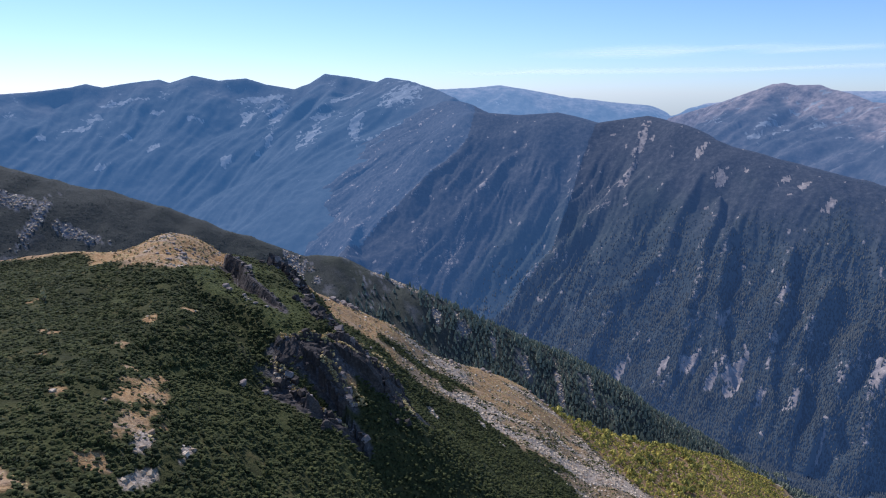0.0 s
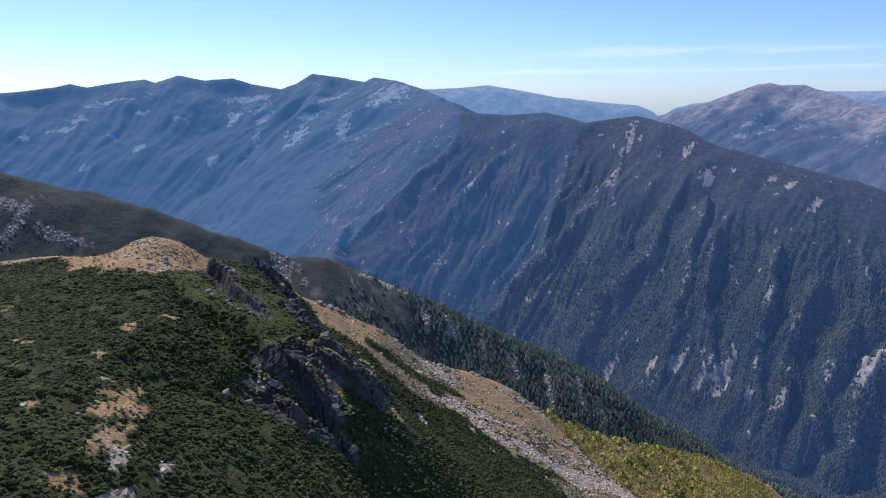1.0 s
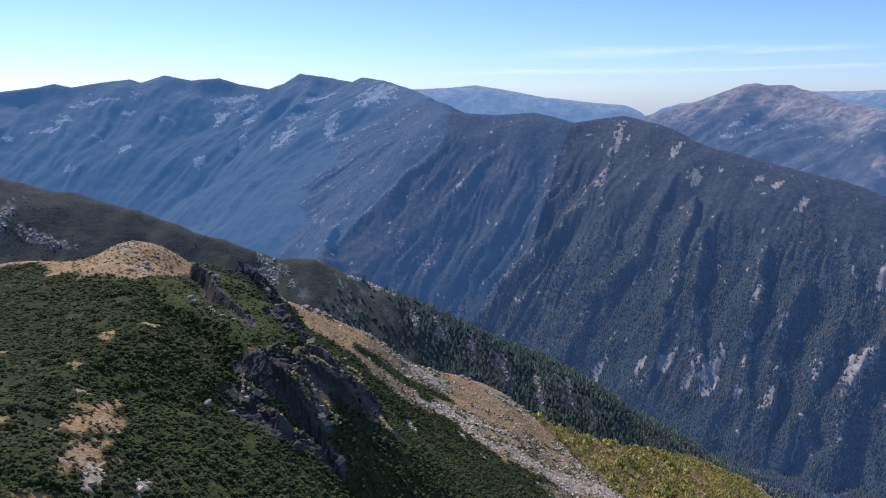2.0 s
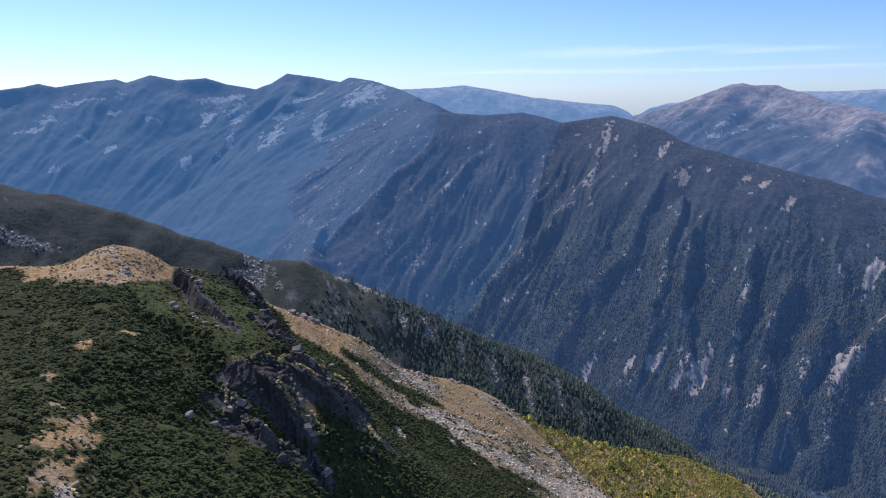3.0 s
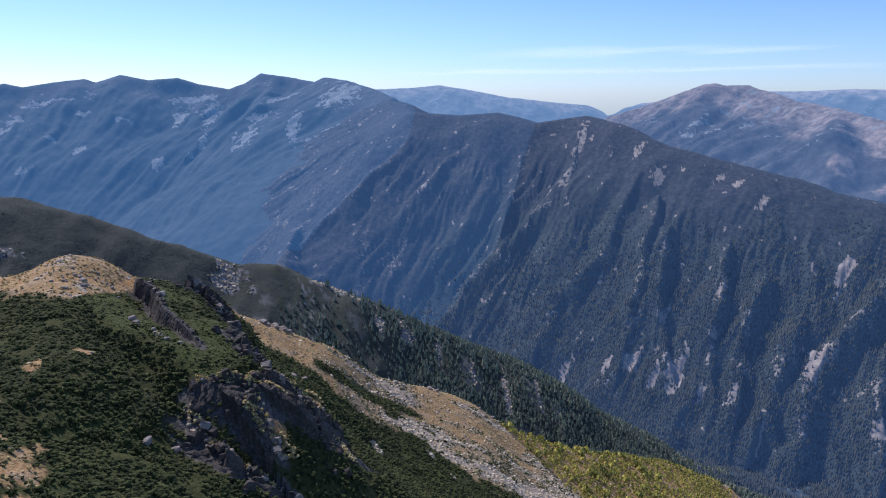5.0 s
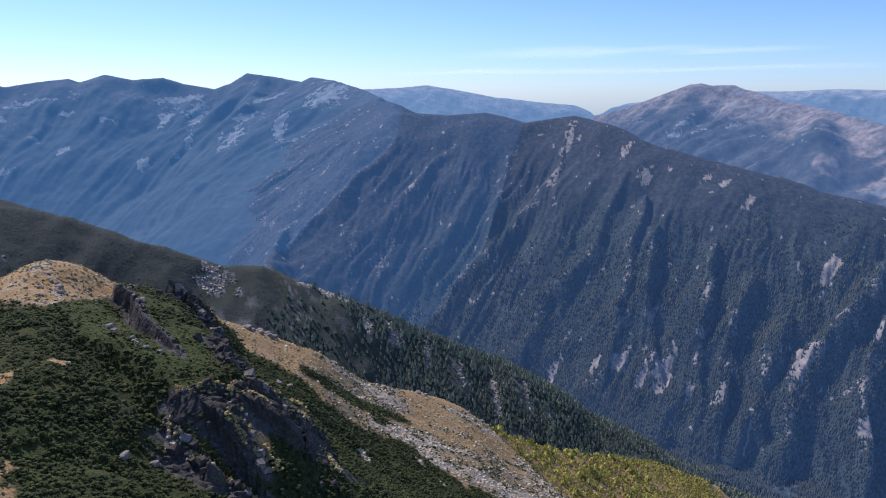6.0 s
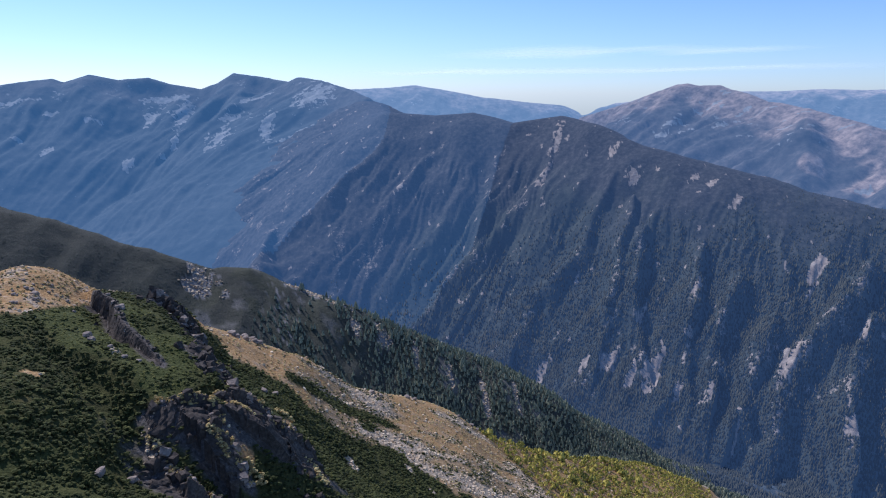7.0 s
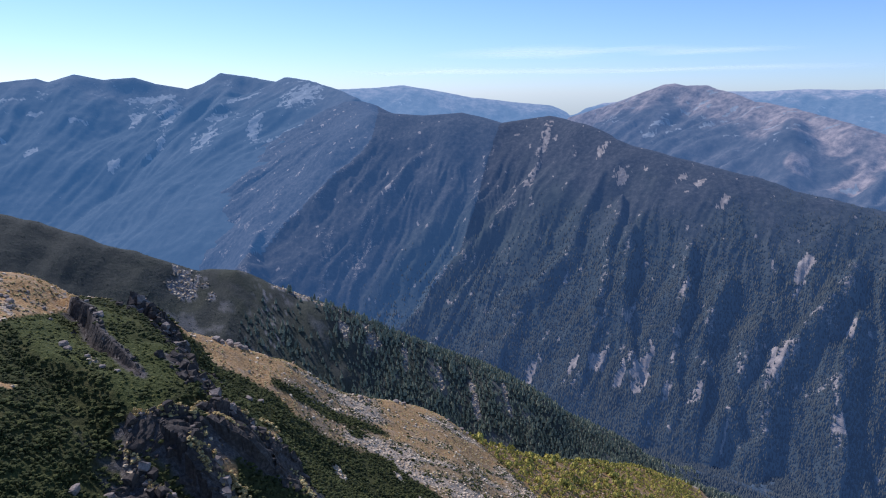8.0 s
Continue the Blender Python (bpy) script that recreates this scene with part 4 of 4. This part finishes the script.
def block_shape(seed):
    """An angular joint block with chipped corners."""
    gen = np.random.default_rng(seed)
    bm = bmesh.new()
    bmesh.ops.create_cube(bm, size=1.0)
    bmesh.ops.bevel(bm, geom=bm.edges[:], offset=0.07, segments=1, affect="EDGES")
    for v in bm.verts:
        v.co += Vector(gen.uniform(-0.19, 0.19, 3))
        v.co.x *= 1.1 - 0.55 * v.co.z
        v.co.y *= 1.0 + 0.3 * v.co.x
    me = bpy.data.meshes.new("block")
    bm.to_mesh(me)
    bm.free()
    me.materials.append(M_BOULDER if seed % 3 else M_CRAG)
    return me


BLOCK_SHAPES = [block_shape(900 + k) for k in range(7)]


def outcrop(line, reach, behind, blocks, seed, label):
    x0, y0, _, _, total = along_line(line, np.array([0.0]))
    base = new("rock_outcrop")
    base.location = (x0[0], y0[0], float(near_hill(x0, y0)[0]))
    cuts = np.linspace(0, total, max(2, int(total // 8)) + 1)
    for k, (a, b) in enumerate(zip(cuts, cuts[1:])):
        co, quads = slab(line, reach, behind, a - 0.3, b + 0.3, seed * 31 + k)
        part("slab", co - np.array(base.location), quads, M_CRAG, base)
    gen = np.random.default_rng(seed)
    count = int(total * blocks)
    s = np.clip((np.floor(gen.uniform(0, total / 4, count)) + 0.5) * 4 + gen.normal(0, 1.1, count), 1, total - 1)
    o = np.where(gen.uniform(0, 1, count) < 0.8, gen.normal(-0.3, 0.9, count), gen.uniform(2, reach + 2, count))
    cx, cy, nx, ny, _ = along_line(line, s)
    x, y = cx + nx * o, cy + ny * o
    z = near_hill(x, y)
    for k in range(count):  # jutting joint blocks along the broken edge and down the face
        size = 0.45 + (2.3 if blocks > 3 else 1.7 if blocks > 1 else 0.6) * gen.uniform(0, 1) ** 3
        ob = new("block", BLOCK_SHAPES[3 * (k % 3) if o[k] > 2 else (0, 3, 6, 1, 3)[k % 5]])
        ob.parent = base
        ob.matrix_basis = Matrix.Translation(-base.location) @ pose(x[k], y[k], z[k] + 0.2 * size, gen.uniform(-25, 25), gen.uniform(-25, 25), gen.uniform(0, 360)) @ Matrix.Diagonal((size, size * 1.1, size * gen.uniform(0.6, 1.3), 1))
    return tagged(base, label, "rock", "rock outcrops on the hill")


OUTCROP_LABELS = ["dark jagged rock wall dropping from the grassy spur", "dark rock rib with grassy ledges below the spur", "dark grey buttress with lit broken crest", "low dark rock rib among dwarf pines",
                  "long dark slanting rock blade in green turf", "broken dark crag running down from the hilltop", "broken rock step on the edge of the green spur"]
for k, ((line, steep, back), reach, behind, blocks) in enumerate(zip(CRAGS, REACH, BEHIND, [2.6, 2.4, 2.6, 2.4, 0.9, 4.2, 2.2])):
    outcrop(line, reach, behind, blocks, 400 + k, OUTCROP_LABELS[k])


def boulder_shape(seed):
    bm = bmesh.new()
    bmesh.ops.create_icosphere(bm, subdivisions=2, radius=0.5)
    off = Vector((seed * 7.3, seed * 3.1, 0))
    for v in bm.verts:
        p = v.co.copy()
        q = Vector([max(-0.36, min(0.36, c)) for c in p])  # flattened sides
        k = 1 + 0.35 * noise.noise(p * 2.6 + off)
        v.co = Vector((q.x * 1.25, q.y, q.z * 0.8)) * k
    me = bpy.data.meshes.new("boulder")
    bm.to_mesh(me)
    bm.free()
    me.materials.append(M_BOULDER)
    return me


BOULDERS = [boulder_shape(k + 1) for k in range(6)]


def boulder(x, y, size, k, label):
    z = float(terrain(np.array([x * 1.0]), np.array([y * 1.0]))[0])
    ob = new("boulder", BOULDERS[k % 6])
    ob.matrix_basis = pose(x, y, z + 0.12 * size, rng.uniform(-12, 12), rng.uniform(-12, 12), rng.uniform(0, 360)) @ Matrix.Diagonal((size, size, size, 1))
    return tagged(ob, label, "boulder", "boulders on the hill")


# single blocks among the pines, on the bald top and along the crest of the scree
BLOCKS = [(-51, 167.5, 2.6), (-46.5, 172, 2.2), (-68, 213, 2.4), (-66.5, 211.5, 1.8), (-88, 233, 2.6), (-90, 236, 1.6), (-86.5, 230, 1.4), (4, 341, 3.4), (8, 345, 2.6), (22, 369, 3.2),
          (26, 372, 2.6), (60, 398, 2.8), (64, 402, 2.4), (52, 394, 2.2), (-44, 181, 1.8), (-42, 178, 1.4), (-31, 250, 2.6), (-28, 254, 2.0), (-57, 205, 1.8), (-53, 203, 1.6), (-61, 208, 1.3)]
for k, (x, y, size) in enumerate(BLOCKS):
    boulder(x, y, size, k, "pale grey lichen-spotted boulder" if size > 2.2 else "small pale grey boulder half sunk in the slope")
for line, steep, back in CRAGS:  # loose blocks on the broken crests
    run = rng.uniform(1, 20, 5)
    cx, cy, nx, ny, _ = along_line(line, run)
    o = rng.uniform(-2.0, 0.3, 5)
    for k in range(5):
        boulder(cx[k] + nx[k] * o[k], cy[k] + ny[k] * o[k], rng.uniform(0.9, 2.2), k, "loose angular block on the crag's broken crest")
for k in range(26):  # the stony south-east side of the bald top
    boulder(-87 + rng.normal(0, 6), 232 + rng.normal(0, 7), rng.uniform(0.5, 1.4), k, "weathered pale stone in dry hilltop grass")
for k in range(16):  # a low broken outcrop on the hay crest
    f = rng.uniform(0, 1)
    boulder(-47 + 11 * f + rng.normal(0, 1.0), 288 + 11 * f + rng.normal(0, 1.2), rng.uniform(1.0, 3.2), k, "rust-brown block of a low outcrop in dry grass")
for k in range(26):  # the broken tops of the upper crags
    f = rng.uniform(0, 1) ** 1.4
    x, y = -68 + 22 * f, 259 - 16 * f
    boulder(x + rng.normal(0, 0.8), y + rng.normal(0, 0.8), rng.uniform(0.9, 3.0 - f), k, "pinkish broken block on the crag's jagged top")
# ---------------------------------------------------------------- single plants that can be told apart
def stem_shape(r, h, sides=6):
    a = np.arange(sides) * 2 * np.pi / sides
    low = np.stack([np.cos(a) * r, np.sin(a) * r, 0 * a - 0.2], 1)
    high = np.stack([np.cos(a) * r * 0.45, np.sin(a) * r * 0.45, 0 * a + h], 1)
    i = np.arange(sides)
    j = (i + 1) % sides
    return np.vstack([low, high]), np.concatenate([np.stack([i, j, j + sides], 1), np.stack([i, j + sides, i + sides], 1)])


def plant(name, stem, crown, mat, label, category, group):
    base = new(name)
    part("trunk", *stem, M_BARK, base)
    part("crown", *crown, mat, base, smooth=mat is M_PINE)
    return tagged(base, label, category, group)


def boughs(r, n, gen):
    """Bent main limbs of a broad crown."""
    out = []
    for k in range(n):
        a = k * 2 * np.pi / n + gen.uniform(-0.4, 0.4)
        c, t = stem_shape(0.05, r, 4)
        tilt = gen.uniform(0.5, 0.9)
        c = np.stack([c[:, 0] + np.sin(tilt) * np.cos(a) * c[:, 2], c[:, 1] + np.sin(tilt) * np.sin(a) * c[:, 2], c[:, 2] * np.cos(tilt)], 1)
        out.append((c, t))
    return out


def planted(proto, x, y, sizes, sink):
    """Copies of a plant at places of the plan; the first place takes the plant itself."""
    z = terrain(x, y)
    for k in range(len(x)):
        m = pose(x[k], y[k], z[k] - sink, 0, 0, rng.uniform(0, 360))
        size = float(sizes[k])
        ob = proto if k == 0 else copy_thing(proto, m)
        ob.matrix_basis = m @ Matrix.Diagonal((size, size, size, 1))


gen = np.random.default_rng(21)
for k in range(4):  # dwarf pines of the nearest slope
    c, t = pine_shape(gen, 14)
    crown = c * (1.0, 1.0, 0.8), t
    pine = plant("dwarf_pine", joined(boughs(0.34, 5, gen)), crown, M_PINE, "rounded dark green dwarf pine on the near slope", "shrub", "dwarf pines on the near slope")
    x, y = gen.uniform(-95, -30, 500), gen.uniform(78, 212, 500)
    ok = (cover(x, y, terrain(x, y))[3] > 0.6) & (crags(x, y) < 0.2)
    planted(pine, x[ok][:70], y[ok][:70], gen.uniform(1.5, 3.0, 70), 0.1)
for k in range(3):  # lone conifers along the crest of the shoulder and at the forest's edge
    spruce = plant("spruce_tree", stem_shape(0.02, 0.5), spruce_shape(gen, 6, 8), M_SPRUCE, "slim dark green spruce on the shoulder's crest", "tree", "spruces on the shoulder")
    f = np.sort(gen.uniform(0, 1, 34))
    x = np.interp(f, np.linspace(0, 1, 8), [-70, -30, 20, 60, 120, 180, 240, 330])
    y = np.interp(f, np.linspace(0, 1, 8), [826, 832, 842, 847, 846, 850, 858, 890]) - gen.uniform(-4, 30, 34)
    planted(spruce, x, y, gen.uniform(8, 14, 34), 0.3)
for k in range(3):  # birches at the upper edge of the yellow wood
    crown = leafy_shape(gen, 26)
    birch = plant("birch_tree", joined([stem_shape(0.03, 0.55)] + boughs(0.3, 4, gen)), crown, M_YELLOW, "small birch with bright yellow autumn leaves", "tree", "birches below the scree")
    x, y = gen.uniform(70, 200, 500), gen.uniform(320, 520, 500)
    ok = cover(x, y, terrain(x, y))[4] > 0.7
    planted(birch, x[ok][:30], y[ok][:30], gen.uniform(3.5, 6.0, 30), 0.15)
for k in range(2):  # tussocks on the bald top and in the bare patches
    c, t = pine_shape(gen, 4)
    tuss = plant("grass_tussock", stem_shape(0.1, 0.2), (c * (1, 1, 1.3), t), M_TUSSOCK, "dry ochre grass tussock", "grass", "tussocks on the bald ground")
    x, y = gen.uniform(-128, -50, 2500), gen.uniform(95, 262, 2500)
    ok = cover(x, y, terrain(x, y))[0] > 0.7
    x, y = list(x[ok][:70]), list(y[ok][:70])
    for line, steep, back in CRAGS[:4]:  # and on the ledges along the crags
        run = gen.uniform(1, 22, 18)
        cx, cy, nx, ny, _ = along_line(line, run)
        o = gen.uniform(-2.4, 0.2, 18)
        x, y = x + list(cx + nx * o), y + list(cy + ny * o)
    planted(tuss, np.array(x), np.array(y), np.r_[gen.uniform(0.4, 1.0, 70), gen.uniform(0.7, 1.6, len(x) - 70)], -0.15)

# a dried sapling among the pines, and a pole on the bald top
c, t = leafy_shape(gen, 16)
slim_crown = c * (0.45, 0.45, 1.0), t
sapling = plant("dry_sapling", joined([stem_shape(0.025, 0.8)] + boughs(0.3, 4, gen)), slim_crown, M_TUSSOCK,
                "withered yellow sapling among dwarf pines", "tree", "")
planted(sapling, np.array([-114.5]), np.array([194.5]), [4.2], 0.1)
pole = solid("wooden_pole", *stem_shape(0.09, 3.0), M_BARK)
pole.matrix_basis = pose(-118, 250, float(terrain(np.array([-118.0]), np.array([250.0]))[0]), 0, -38, 20)
tagged(pole, "weathered wooden pole leaning on the bald hilltop", "pole")

# ---------------------------------------------------------------- thin cirrus low over the horizon
def cirrus_material():
    m, n, l, b = material("cirrus", 1.0)
    p = n.new("ShaderNodeMapping")
    p.inputs["Scale"].default_value = (1.0, 2.0, 1.0)
    l.new(place_of(n), p.inputs["Vector"])
    f = noise_node(n, l, 0.004, 6, p.outputs["Vector"], 0.65)
    at = n.new("ShaderNodeAttribute")
    at.attribute_name = "thick"
    k = maths(n, l, "MULTIPLY", maths(n, l, "MULTIPLY", f, at.outputs["Fac"]), 0.55)
    lit, clear, both = n.new("ShaderNodeBsdfTranslucent"), n.new("ShaderNodeBsdfTransparent"), n.new("ShaderNodeMixShader")
    lit.inputs["Color"].default_value = (0.95, 0.95, 0.95, 1)
    l.new(k, both.inputs["Fac"])
    l.new(clear.outputs["BSDF"], both.inputs[1])
    l.new(lit.outputs["BSDF"], both.inputs[2])
    l.new(both.outputs["Shader"], n["Material Output"].inputs["Surface"])
    return m


M_CIRRUS = cirrus_material()
for x, y, z, long, wide in ((1080, 4460, 938, 620, 900), (1560, 4300, 960, 420, 600), (1050, 4500, 838, 860, 900), (480, 4500, 830, 520, 600), (2150, 4150, 955, 500, 600), (1900, 4000, 840, 900, 800)):
    u, v = np.meshgrid(np.linspace(-1, 1, 40), np.linspace(-1, 1, 16))
    sway = 0.25 * np.sin(3 * u + x)
    thick = step(1, 0.2, np.hypot(u, v - 0.0 * u))
    ob = sheet("backdrop_cirrus", x + u * long, y + (v + sway) * wide - 0.25 * u * long, z + 4 * np.sin(5 * u) + 0 * v, M_CIRRUS, {"thick": thick.ravel()})
    tagged(ob, "thin white streak of cirrus cloud", "cloud", kind="structure")
